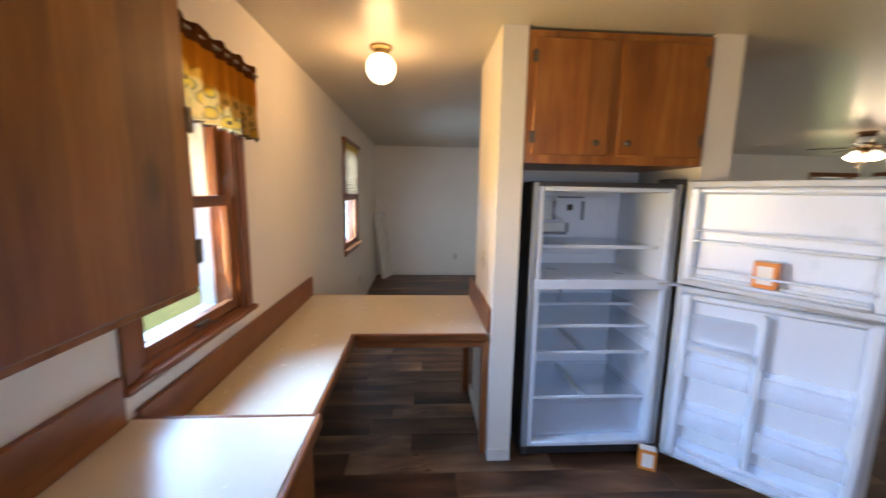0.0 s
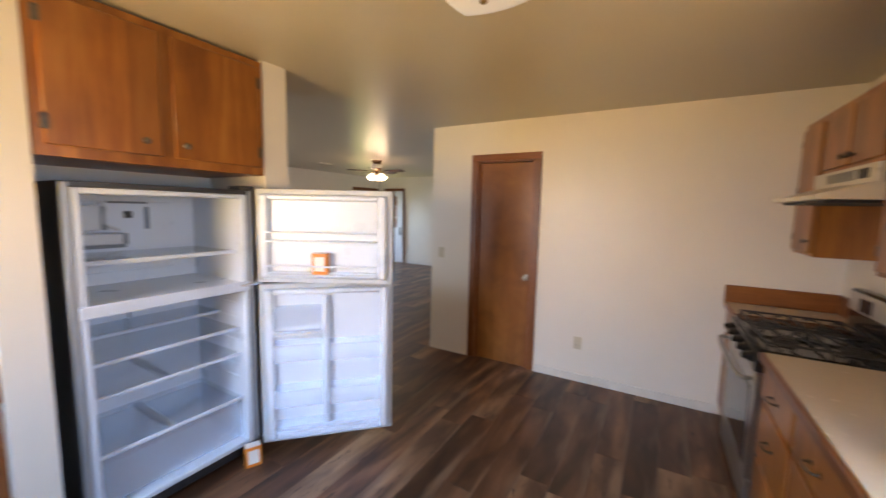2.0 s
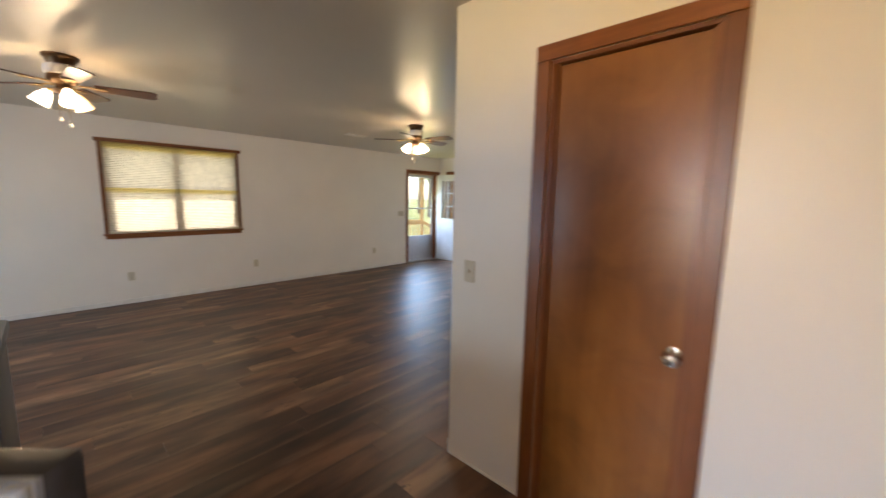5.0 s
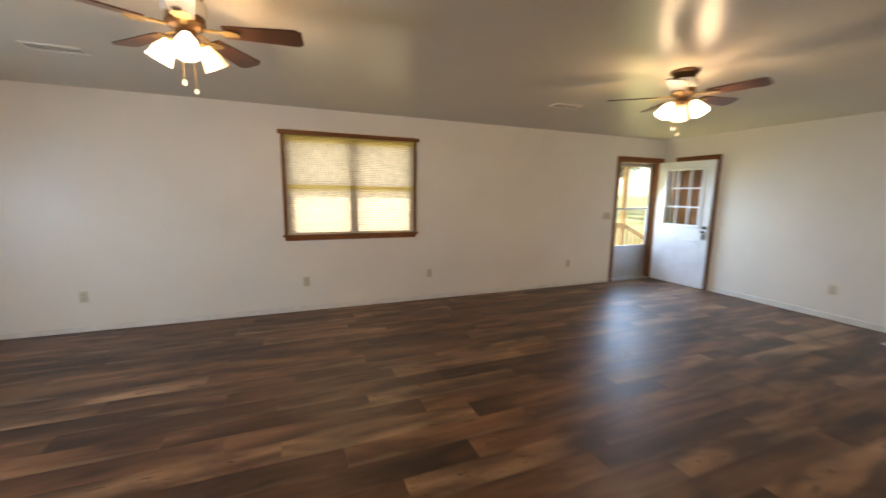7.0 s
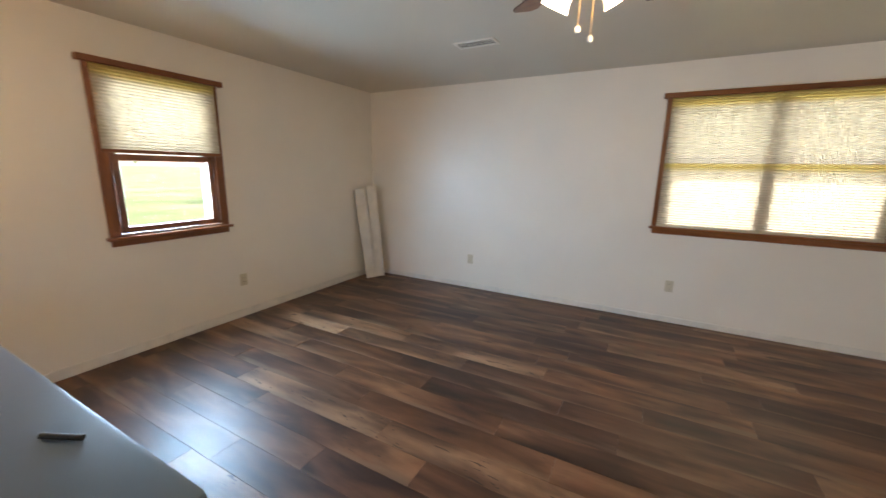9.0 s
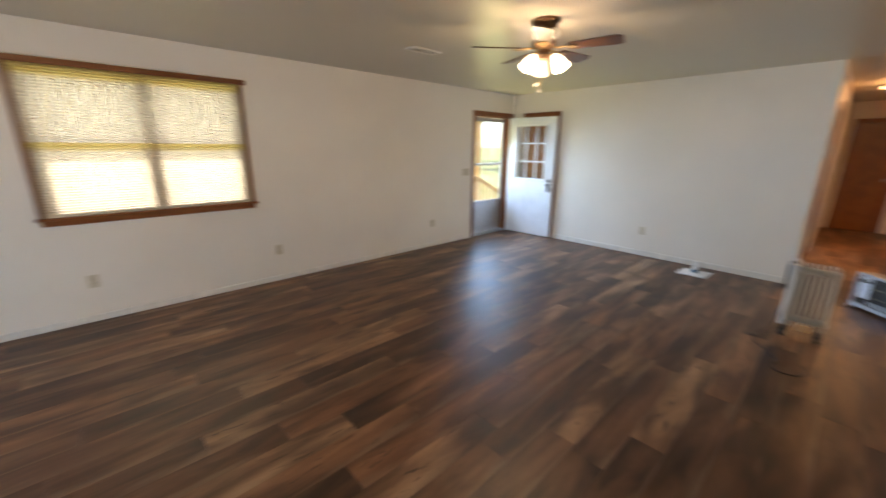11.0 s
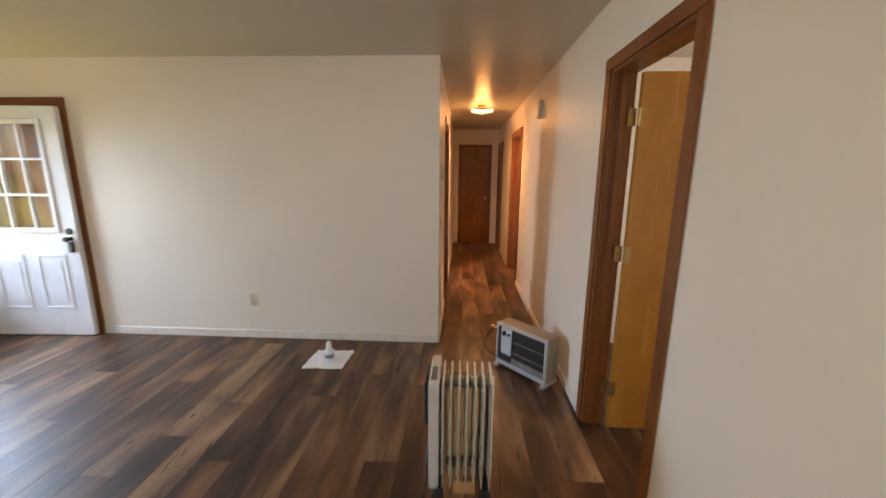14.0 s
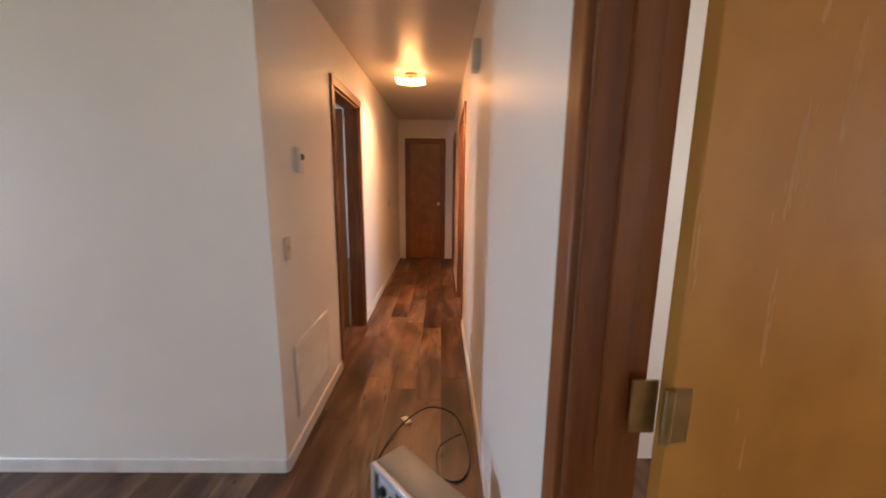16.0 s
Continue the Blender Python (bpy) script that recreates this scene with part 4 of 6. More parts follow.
bottom_drawer.visible_shadow = False
part("drawer_lip", box(IX0 + 0.01, IX1 - 0.01, FF + 0.040, FF + 0.052, 0.340, 0.368, bev=0.004), clear_plastic, bottom_drawer)
for z in (0.640, 0.362):
    part("drawer_rail", box(mid - 0.02, mid + 0.02, FF + 0.06, FB - 0.1, z, z + 0.018, bev=0.004), gasket_grey, fl)
for dx, z in ((0.10, 0.93), (0.32, 0.90), (0.30, 0.80)):
    part("back_slot", box(IX0 + dx, IX0 + dx + 0.012, FB - 0.078, FB - 0.069, z, z + 0.10, bev=0.002), recess_shade, fl)
for z in (0.50, 0.58, 0.74, 0.78, 0.88, 0.97):
    part("rail", box(IX1 - 0.006, IX1 + 0.002, FF + 0.08, FB - 0.12, z, z + 0.012, bev=0.003), fridge_white, fl)
wpart("hinge", box(FX1 - 0.09, FX1 + 0.03, FF - 0.045, FF + 0.01, 1.092, 1.104, bev=0.003), gasket_grey, fr)
wpart("hinge_cover", box(FX1 - 0.08, FX1 + 0.015, FF - 0.02, FF + 0.10, 1.66, 1.684, bev=0.006), fridge_dark, fr)

HM1 = pose(FX1 + 0.012, FF - 0.028, 0, 0, 0, -60)   # freezer door, swung wider
HM2 = pose(FX1 + 0.012, FF - 0.028, 0, 0, 0, -44.5)
DW = 0.825


def fridge_door(HM, z0, z1, label):
    """A door swung open on its hinge: outer skin, gasket, white inner panel with a raised rim."""
    bm = box(0.0, DW, 0.018, 0.080, z0, z1, bev=0.010, seg=2)
    bm.transform(HM)
    d = wpart("door", bm, fridge_dark, fr, label)
    g = bmesh.new()
    for a in ((0.003, 0.034, z0 + 0.003, z1 - 0.003), (DW - 0.034, DW - 0.003, z0 + 0.003, z1 - 0.003), (0.034, DW - 0.034, z0 + 0.003, z0 + 0.034), (0.034, DW - 0.034, z1 - 0.034, z1 - 0.003)):
        bx(g, a[0], a[1], -0.012, 0.006, a[2], a[3], 0.004)
    g.transform(HM)
    part("gasket", g, gasket_grey, d)
    rim_ = box(0.001, DW - 0.001, 0.004, 0.022, z0 + 0.001, z1 - 0.001, bev=0.004)
    rim_.transform(HM)
    part("edge_frame", rim_, edge_silver, d, "silver grey door edge")
    p = bmesh.new()
    bx(p, 0.03, DW - 0.03, -0.004, 0.004, z0 + 0.03, z1 - 0.03)
    for a in ((0.035, 0.085, z0 + 0.035, z1 - 0.035), (DW - 0.085, DW - 0.035, z0 + 0.035, z1 - 0.035), (0.085, DW - 0.085, z0 + 0.035, z0 + 0.075), (0.085, DW - 0.085, z1 - 0.07, z1 - 0.035)):
        bx(p, a[0], a[1], -0.05, -0.003, a[2], a[3], 0.012)
    bmesh.ops.remove_doubles(p, verts=p.verts[:], dist=1e-5)
    p.transform(HM)
    part("inner_panel", p, fridge_white, d, "white plastic inner door panel")
    return d


def bin_on(HM, d, x0, x1, z0, z1, depth, mat=None):
    b = open_tray(bmesh.new(), x0, x1, -depth, -0.005, z0, z1)
    bx(b, x0, x1, -depth - 0.006, -depth + 0.004, z1 - 0.012, z1, 0.003)
    b.transform(HM)
    part("door_bin", b, mat or clear_plastic, d, "clear plastic door bin").visible_shadow = False


d1 = fridge_door(HM1, 1.105, 1.675, "charcoal freezer door swung open with white inner shelves")
d2 = fridge_door(HM2, 0.055, 1.095, "charcoal refrigerator door swung open with clear bins")
for z in (1.17, 1.37):
    s = box(0.086, DW - 0.086, -0.085, -0.004, z - 0.012, z, bev=0.004)
    s.transform(HM1)
    part("door_shelf", s, fridge_white, d1)
    rl = bmesh.new()
    tube(rl, [(0.086, -0.085, z + 0.05), (DW / 2, -0.088, z + 0.05), (DW - 0.086, -0.085, z + 0.05)], 0.006)
    rl.transform(HM1)
    part("shelf_rail", rl, fridge_white, d1)
post = box(DW * 0.455, DW * 0.50, -0.055, -0.003, 0.16, 1.01, bev=0.012)
post.transform(HM2)
part("centre_post", post, fridge_white, d2)
butter = box(0.09, DW * 0.45, -0.09, -0.004, 0.80, 0.955, bev=0.015)
butter.transform(HM2)
part("butter_box", butter, clear_plastic, d2).visible_shadow = False
bs = box(0.088, DW * 0.45, -0.10, -0.004, 0.775, 0.795, bev=0.004)
bs.transform(HM2)
part("door_shelf", bs, fridge_white, d2)
for z in (0.33, 0.62):
    bin_on(HM2, d2, 0.09, DW * 0.45, z, z + 0.11, 0.11)
    bin_on(HM2, d2, DW * 0.505, DW - 0.09, z - 0.01, z + 0.10, 0.11)
bin_on(HM2, d2, 0.09, DW - 0.09, 0.125, 0.20, 0.10)


def carton(loc, rz, label):
    c = thing("baking_soda_box", loc, label, "box", "small cartons", rz)
    part("carton", box(-0.045, 0.045, -0.028, 0.028, 0.0, 0.125, bev=0.002), orange_card, c)
    part("printed_panel", box(-0.03, 0.03, -0.0295, -0.0275, 0.02, 0.105), white_card, c)
    part("top_flap", box(-0.043, 0.043, -0.026, 0.026, 0.125, 0.127), white_card, c)
    return c


bp = HM1 @ Vector((0.40, -0.045, 1.17))
carton((bp.x, bp.y, 1.171), -60, "small orange carton standing in the freezer door shelf")
carton((1.335, 1.995, 0.0), -25, "small orange carton standing on the floor by the refrigerator")

# stove
RX0, RX1 = 2.383, 3.178
st = thing("gas_range", (2.78, -0.8, 0), "stainless steel and black gas range with four burners", "stove")
wpart("body", box(RX0, RX1, YK + 0.03, -0.55, 0.05, 0.895, bev=0.004), black_enamel, st)
for xx in (RX0 + 0.05, RX1 - 0.05):
    wpart("foot", rod(bmesh.new(), (xx, -0.62, 0), (xx, -0.62, 0.05), 0.02), black_enamel, st)
    wpart("foot", rod(bmesh.new(), (xx, -1.05, 0), (xx, -1.05, 0.05), 0.02), black_enamel, st)
wpart("cooktop", box(RX0, RX1, -1.06, -0.52, 0.895, 0.918, bev=0.006), black_enamel, st)
ctl = wpart("control_panel", box(RX0, RX1, -0.552, -0.505, 0.80, 0.895, bev=0.008), black_enamel, st)
for i in range(5):
    kx = RX0 + 0.10 + i * (RX1 - RX0 - 0.2) / 4
    kb = lathe(bmesh.new(), [(0.001, 0), (0.027, 0), (0.026, 0.012), (0.019, 0.016), (0.017, 0.034), (0.001, 0.036)], n=16, m=Matrix.Translation((kx, -0.504, 0.85)) @ pose(0, 0, 0, -90))
    bx(kb, kx - 0.004, kx + 0.004, -0.472, -0.464, 0.834, 0.866, 0.002)
    part("knob", kb, black_enamel, ctl, "black burner knob")
od = wpart("oven_door", box(RX0 + 0.004, RX1 - 0.004, -0.552, -0.512, 0.23, 0.795, bev=0.006), stainless, st)
part("window", box(RX0 + 0.07, RX1 - 0.07, -0.513, -0.508, 0.28, 0.70, bev=0.002), oven_glass, od)
hb = bmesh.new()
tube(hb, [(RX0 + 0.04, -0.505, 0.755), (RX0 + 0.05, -0.455, 0.755), (2.78, -0.440, 0.755), (RX1 - 0.05, -0.455, 0.755), (RX1 - 0.04, -0.505, 0.755)], 0.012, 10)
part("handle", hb, stainless, od)
wpart("storage_drawer", box(RX0 + 0.004, RX1 - 0.004, -0.550, -0.515, 0.06, 0.222, bev=0.006), stainless, st)
bg = bmesh.new()
bx(bg, RX0, RX1, YK + 0.03, -1.055, 0.918, 1.165, 0.03, 3)
guard = wpart("backguard", bg, black_enamel, st)
bp_ = bmesh.new()
bx(bp_, RX0 + 0.03, RX1 - 0.03, -1.056, -1.047, 1.045, 1.152, 0.006)
part("steel_panel", bp_, plain("pale_brushed_steel", (0.60, 0.58, 0.54), 0.42, 0.7, vary=0.05, scale=60), guard, "brushed stainless control panel")
part("clock_display", box(2.86, 3.0, -1.048, -1.043, 1.055, 1.13, bev=0.002), oven_glass, guard)
for bxx in (RX0 + 0.21, RX1 - 0.21):
    for byy in (-0.66, -0.92):
        bb = lathe(bmesh.new(), [(0.001, 0), (0.055, 0), (0.05, 0.012), (0.036, 0.014), (0.036, 0.022), (0.001, 0.024)], (bxx, byy, 0.918), 18)
        wpart("burner", bb, cast_iron, st)
for gx0, gx1 in ((RX0 + 0.03, 2.77), (2.79, RX1 - 0.03)):
    gr = bmesh.new()
    for yy in (-1.03, -0.79, -0.55):
        bx(gr, gx0, gx1, yy - 0.006, yy + 0.006, 0.944, 0.956, 0.003)
    for xx in (gx0 + 0.006, gx1 - 0.006):
        bx(gr, xx - 0.006, xx + 0.006, -1.03, -0.55, 0.944, 0.956, 0.003)
        for yy in (-1.03, -0.79, -0.55):
            bx(gr, xx - 0.007, xx + 0.007, yy - 0.007, yy + 0.007, 0.918, 0.946)
    cx = (gx0 + gx1) / 2
    for cy in (-0.66, -0.92):
        for a in range(4):
            u, v = math.cos(a * math.pi / 2 + 0.78), math.sin(a * math.pi / 2 + 0.78)
            tube(gr, [(cx + 0.03 * u, cy + 0.03 * v, 0.954), (cx + 0.09 * u, cy + 0.07 * v, 0.962), (cx + 0.16 * u, cy + 0.115 * v, 0.948)], 0.006, 6)
    wpart("grate", gr, cast_iron, st, "black cast iron burner grate")

# range hood
hd = thing("range_hood", (2.79, -0.9, 1.6), "almond painted metal range hood with a light lens", "range hood")
almond = plain("almond_enamel", (0.66, 0.60, 0.48), 0.3)
hm = bmesh.new()
prof = [(YK + 0.004, 1.655), (-0.655, 1.655), (-0.650, 1.675), (-0.842, 1.735), (-0.842, 1.818), (YK + 0.004, 1.818)]
va, vb = ([hm.verts.new((x, y, z)) for y, z in prof] for x in (2.40, 3.18))
hm.faces.new(va)
hm.faces.new(vb)
for i in range(len(prof)):
    j = (i + 1) % len(prof)
    hm.faces.new((va[i], va[j], vb[j], vb[i]))
wpart("shell", hm, almond, hd, smooth=False)
for i in range(7):
    wpart("louvre", box(2.62, 2.96, -0.842, -0.838, 1.755 + i * 0.007, 1.758 + i * 0.007), dark_slot, hd)
wpart("switch_plate", box(2.48, 2.58, -0.842, -0.837, 1.755, 1.80), dark_slot, hd)
wpart("filter", box(2.45, 3.13, -1.10, -0.70, 1.640, 1.654), cast_iron, hd)

# sink
sk = thing("kitchen_sink", (0.78, -0.84, 0.9), "stainless steel double-bowl sink set in the counter", "sink")
rim = bmesh.new()
for a in ((SX0 - 0.015, SX1 + 0.015, FY - 0.075, FY - 0.035), (SX0 - 0.015, SX1 + 0.015, -1.075, -1.03), (SX0 - 0.015, SX0 + 0.025, -1.03, FY - 0.075), (SX1 - 0.025, SX1 + 0.015, -1.03, FY - 0.075), (0.76, 0.80, -1.03, FY - 0.075)):
    bx(rim, *a, 0.909, 0.920, 0.005, 2)
wpart("rim", rim, stainless, sk)
for p, q in ((SX0 + 0.025, 0.76), (0.80, SX1 - 0.025)):
    wpart("bowl", open_tray(bmesh.new(), p, q, -1.03, FY - 0.075, 0.74, 0.912, 0.004), stainless, sk)

# plastic bag
def bag_mesh():
    bm = bmesh.new()
    bmesh.ops.create_icosphere(bm, subdivisions=5, radius=1.0)
    for v in bm.verts:
        p = v.co.copy()
        q = Vector((p.x * 1.3 + p.y * 0.8, p.y * 1.1 - p.x * 0.5, p.z * 2.2))
        folds = (0.5 - abs(noise.noise(q * 2.3 + Vector((3, 1, 5))))) * 0.34 + (0.4 - abs(noise.noise(q * 5.1 + Vector((0, 7, 2))))) * 0.24
        f = 0.92 + noise.noise(p * 1.4 + Vector((3, 1, 5))) * 0.30 + folds + (0.3 - abs(noise.noise(q * 11.0))) * 0.04
        v.co = Vector((p.x * 0.110 * f, p.y * 0.140 * f, max(-0.045, p.z * 0.062 * f)))
    return bm


bag_film = plain("thin_white_plastic_film", (0.82, 0.79, 0.75), 0.32, vary=0.05, scale=20, relief=0.3, relief_scale=60)
bag_film.node_tree.nodes["Principled BSDF"].inputs["Subsurface Weight"].default_value = 0.2
bag = thing("plastic_bag", (1.50, -0.85, 0.957), "crumpled white plastic shopping bag lying on the counter", "bag", rz=10)
part("film", bag_mesh(), bag_film, bag)
ear = bmesh.new()
tube(ear, [(-0.02, 0.09, 0.0), (0.04, 0.125, -0.015), (0.09, 0.10, -0.02), (0.08, 0.04, 0.0)], 0.018, 8)
part("handle", ear, bag_film, bag)
pr = bmesh.new()
for i in range(4):
    bx(pr, -0.112 + i * 0.010, -0.105 + i * 0.010, -0.05 - i * 0.016, -0.03 - i * 0.016, -0.03, -0.008)
part("print", pr, plain("blue_print", (0.12, 0.25, 0.6), 0.5), bag, "blue printing")

# counter outlet with a plug
oc = outlet("y", YK, 1, 1.84, 1.13, gangs=2, label="ivory double outlet plate with a plug pushed in")
pl = bmesh.new()
bx(pl, 1.845, 1.885, YK + 0.008, YK + 0.045, 1.135, 1.16, 0.006)
wpart("plug", pl, cast_iron, oc, "brown appliance plug")
cord = bmesh.new()
tube(cord, [(1.865, YK + 0.045, 1.148), (1.90, YK + 0.075, 1.145), (1.98, YK + 0.06, 1.15), (2.02, YK + 0.03, 1.11), (2.03, YK + 0.024, 1.05)], 0.005)
wpart("cord", cord, plain("brown_cord", (0.05, 0.03, 0.02), 0.5), oc)

# kitchen light
gl_warm = glow("lit_globe_glass", (1.0, 0.74, 0.40), 2.2)
kl = thing("ceiling_globe_light", (-0.255, 2.46, 2.44), "lit round white glass globe on a brass ceiling fitter", "ceiling light")
part("fitter", lathe(bmesh.new(), [(0.001, 0), (0.068, 0), (0.066, -0.012), (0.046, -0.02), (0.042, -0.05), (0.001, -0.052)]), brass, kl)
gb = lathe(bmesh.new(), [(0.04, -0.045)] + [(0.088 * math.sin(a), -0.122 + 0.088 * math.cos(a)) for a in [0.5 + i * 0.26 for i in range(11)]] + [(0.001, -0.2105)], n=24)
globe = part("globe", gb, gl_warm, kl, "lit white glass globe")
globe.visible_shadow = False

def dish_mesh(w, drop, rise):
    bm = bmesh.new()
    n = 14
    dg = [[bm.verts.new(((i / n - 0.5) * w, (j / n - 0.5) * w, drop + rise * (((i / n - 0.5) * 2) ** 2 + ((j / n - 0.5) * 2) ** 2))) for i in range(n + 1)] for j in range(n + 1)]
    for j in range(n):
        for i in range(n):
            bm.faces.new((dg[j][i], dg[j][i + 1], dg[j + 1][i + 1], dg[j + 1][i]))
    return bm


def dish_light(loc, w, label, glass_mat):
    hl = thing("dish_ceiling_light", loc, label, "ceiling light", "dish ceiling lights")
    part("fitter", lathe(bmesh.new(), [(0.001, 0), (0.06, 0), (0.055, -0.02), (0.012, -0.026), (0.010, -0.10), (0.001, -0.105)]), brass, hl)
    ds = part("glass_dish", dish_mesh(w, -0.098, 0.016), glass_mat, hl, "bent frosted glass dish")
    ds.modifiers.new("thick", "SOLIDIFY").thickness = 0.004
    ds.visible_shadow = False
    part("finial", lathe(bmesh.new(), [(0.001, -0.10), (0.012, -0.104), (0.014, -0.117), (0.001, -0.127)]), brass, hl)
    return hl


# this lamp is off; weak emission imitates daylight paling its glass
dish_light((1.37, 0.56, 2.44), 0.30, "square bent glass ceiling light in the kitchen", glow("unlit_frosted_glass_glow", (1.0, 0.93, 0.8), 0.08))

# doors and plates of the kitchen
closed_door("door_pantry", "flush brown birch door shut in a stained frame", "x", XP, -1, 0.12, 1.01, 1.60, 1.06, knob_z=0.92)
outlet("x", XP, -1, 0.537, 0.365)
outlet("x", XP, -1, 2.015, 1.10, "light switches", "ivory toggle light switch plate on the wall", True)
outlet("x", 0.40, -1, 2.42, 1.17, "light switches", "ivory toggle light switch plate on the stub wall", True)

# ---- living room ----
for a, z in ((0.666, 0.37), (2.817, 0.37), (4.43, 0.37), (6.828, 0.37)):
    outlet("y", YN, -1, a, z)
outlet("x", XW, 1, 5.25, 0.37)
outlet("x", XE, -1, 4.81, 0.37)
outlet("y", YS, 1, 5.746, 0.37)
outlet("y", YN, -1, 7.57, 1.14, "light switches", "ivory double toggle switch plate by the front door", True, 3)

baseboard("x", XW, 1, 2.98, YN)
baseboard("y", YN, -1, XW + 0.012, 7.715, 0.06)
baseboard("x", XE, -1, YH, 6.295)
baseboard("y", YS, 1, XP, 6.935)
baseboard("y", YS, 1, 7.81, 10.685)
baseboard("y", YS, 1, 11.685, 13.005)
baseboard("y", YH, -1, XE, 9.825, 0.075)
baseboard("y", YH, -1, 10.755, XH, 0.075)
baseboard("x", XP, -1, -0.51, 0.945)
baseboard("x", XP, -1, 1.665, YS, 0.012)
baseboard("y", 2.09, -1, 0.40, 0.535, 0.075)
baseboard("x", 0.40, -1, 2.21, 2.87, 0.075)

# front doorway
fd = thing("door_front", (8.25, YN, 0), "white half-glazed steel front door standing open against the wall", "door", kind="structure")
casing(fd, "y", YN, -1, 7.78, 8.72, 0, 2.06)
jamb(fd, "y", YN, YN + 0.18, 7.78, 8.72, 0, 2.06)
wpart("threshold", box(7.796, 8.704, YN - 0.01, YN + 0.19, 0.0, 0.014, bev=0.004), aluminium, fd)
LM = pose(8.70, YN - 0.02, 0, 0, 0, -87.2)   # leaf: x along it from the hinges, -y the face seen
LW = 0.915


def leaf_board():
    bm = bmesh.new()
    g0, g1, h0, h1 = 0.155, 0.755, 1.0, 1.92
    for x0, x1, z0, z1 in ((0, g0, 0.012, 2.045), (g1, LW, 0.012, 2.045), (g0, g1, 0.012, h0), (g0, g1, h1, 2.045)):
        bx(bm, x0, x1, -0.0225, 0.0225, z0, z1)
    bmesh.ops.remove_doubles(bm, verts=bm.verts[:], dist=1e-5)
    return bm


def on_leaf(bm):
    bm.transform(LM)
    return bm


lf = wpart("leaf", on_leaf(leaf_board()), white_paint, fd, "white painted steel door leaf")
lite = bmesh.new()
g0, g1, h0, h1 = 0.155, 0.755, 1.0, 1.92
for x0, x1, z0, z1 in ((g0 - 0.025, g0 + 0.018, h0 - 0.025, h1 + 0.025), (g1 - 0.018, g1 + 0.025, h0 - 0.025, h1 + 0.025), (g0 + 0.018, g1 - 0.018, h0 - 0.025, h0 + 0.018), (g0 + 0.018, g1 - 0.018, h1 - 0.018, h1 + 0.025)):
    bx(lite, x0, x1, -0.034, 0.034, z0, z1, 0.006)
part("lite_frame", on_leaf(lite), white_paint, lf)
for i in (1, 2):
    xx, zz = g0 + (g1 - g0) * i / 3, h0 + (h1 - h0) * i / 3
    part("muntin", on_leaf(box(xx - 0.010, xx + 0.010, -0.016, 0.016, h0 + 0.018, h1 - 0.018, bev=0.003)), white_paint, lf)
    part("muntin", on_leaf(box(g0 + 0.018, g1 - 0.018, -0.014, 0.014, zz - 0.010, zz + 0.010, bev=0.003)), white_paint, lf)
pn = part("pane", on_leaf(box(g0, g1, -0.003, 0.003, h0, h1)), pane_glass, lf)
pn.visible_shadow = False
for x0, x1 in ((0.14, 0.40), (0.52, 0.78)):
    p = bmesh.new()
    for a in ((x0, x1, 0.27, 0.29), (x0, x1, 0.76, 0.78), (x0, x0 + 0.02, 0.29, 0.76), (x1 - 0.02, x1, 0.29, 0.76)):
        bx(p, a[0], a[1], -0.028, -0.022, a[2], a[3], 0.0025)
    bx(p, x0 + 0.045, x1 - 0.045, -0.026, -0.0225, 0.335, 0.715, 0.003)
    part("raised_panel", on_leaf(p), white_paint, lf)
lk = bmesh.new()
bx(lk, LW - 0.085, LW - 0.035, -0.045, -0.0225, 0.80, 0.90, 0.008)
lathe(lk, [(0.001, 0), (0.03, 0), (0.028, 0.012), (0.001, 0.014)], n=16, m=Matrix.Translation((LW - 0.06, -0.0225, 0.99)) @ pose(0, 0, 0, 90))
lathe(lk, [(0.001, 0), (0.02, 0), (0.012, 0.02), (0.026, 0.045), (0.02, 0.06), (0.001, 0.062)], n=16, m=Matrix.Translation((LW - 0.06, -0.0225, 0.925)) @ pose(0, 0, 0, 90))
part("lock_set", on_leaf(lk), cast_iron, lf, "dark knob, deadbolt and hanging key box")
part("bottom_sweep", on_leaf(box(0.002, LW - 0.002, -0.02, 0.02, 0.003, 0.013)), dark_slot, lf)
for z in (0.25, 1.05, 1.85):
    part("hinge", on_leaf(rod(bmesh.new(), (-0.004, -0.02, z - 0.05), (-0.004, -0.02, z + 0.05), 0.007)), brass, lf)

# storm door
sd = thing("storm_door", (8.25, YN + 0.14, 0), "aluminium storm door with two glass panes and a plain kick panel", "door")
a0, a1, c0, c1 = 7.80, 8.70, YN + 0.125, YN + 0.155
for n_, a in (("stile", (a0, a0 + 0.05, 0.02, 2.035)), ("stile", (a1 - 0.05, a1, 0.02, 2.035)), ("top_rail", (a0 + 0.05, a1 - 0.05, 1.975, 2.035)), ("mid_rail", (a0 + 0.05, a1 - 0.05, 1.235, 1.265)), ("rail", (a0 + 0.05, a1 - 0.05, 0.56, 0.60)), ("bottom_rail", (a0 + 0.05, a1 - 0.05, 0.02, 0.10))):
    wpart(n_, box(a[0], a[1], c0, c1, a[2], a[3], bev=0.003), aluminium, sd)
wpart("kick_panel", box(a0 + 0.05, a1 - 0.05, c0 + 0.01, c1 - 0.01, 0.10, 0.56), aluminium, sd, "plain grey aluminium kick panel")
for z0, z1 in ((0.60, 1.235), (1.265, 1.975)):
    g = wpart("pane", box(a0 + 0.05, a1 - 0.05, c0 + 0.013, c0 + 0.017, z0, z1), pane_glass, sd)
    g.visible_shadow = False
cl = bmesh.new()
rod(cl, (8.60, c0 - 0.02, 1.99), (8.15, c0 - 0.02, 1.99), 0.014)
wpart("closer", cl, aluminium, sd)

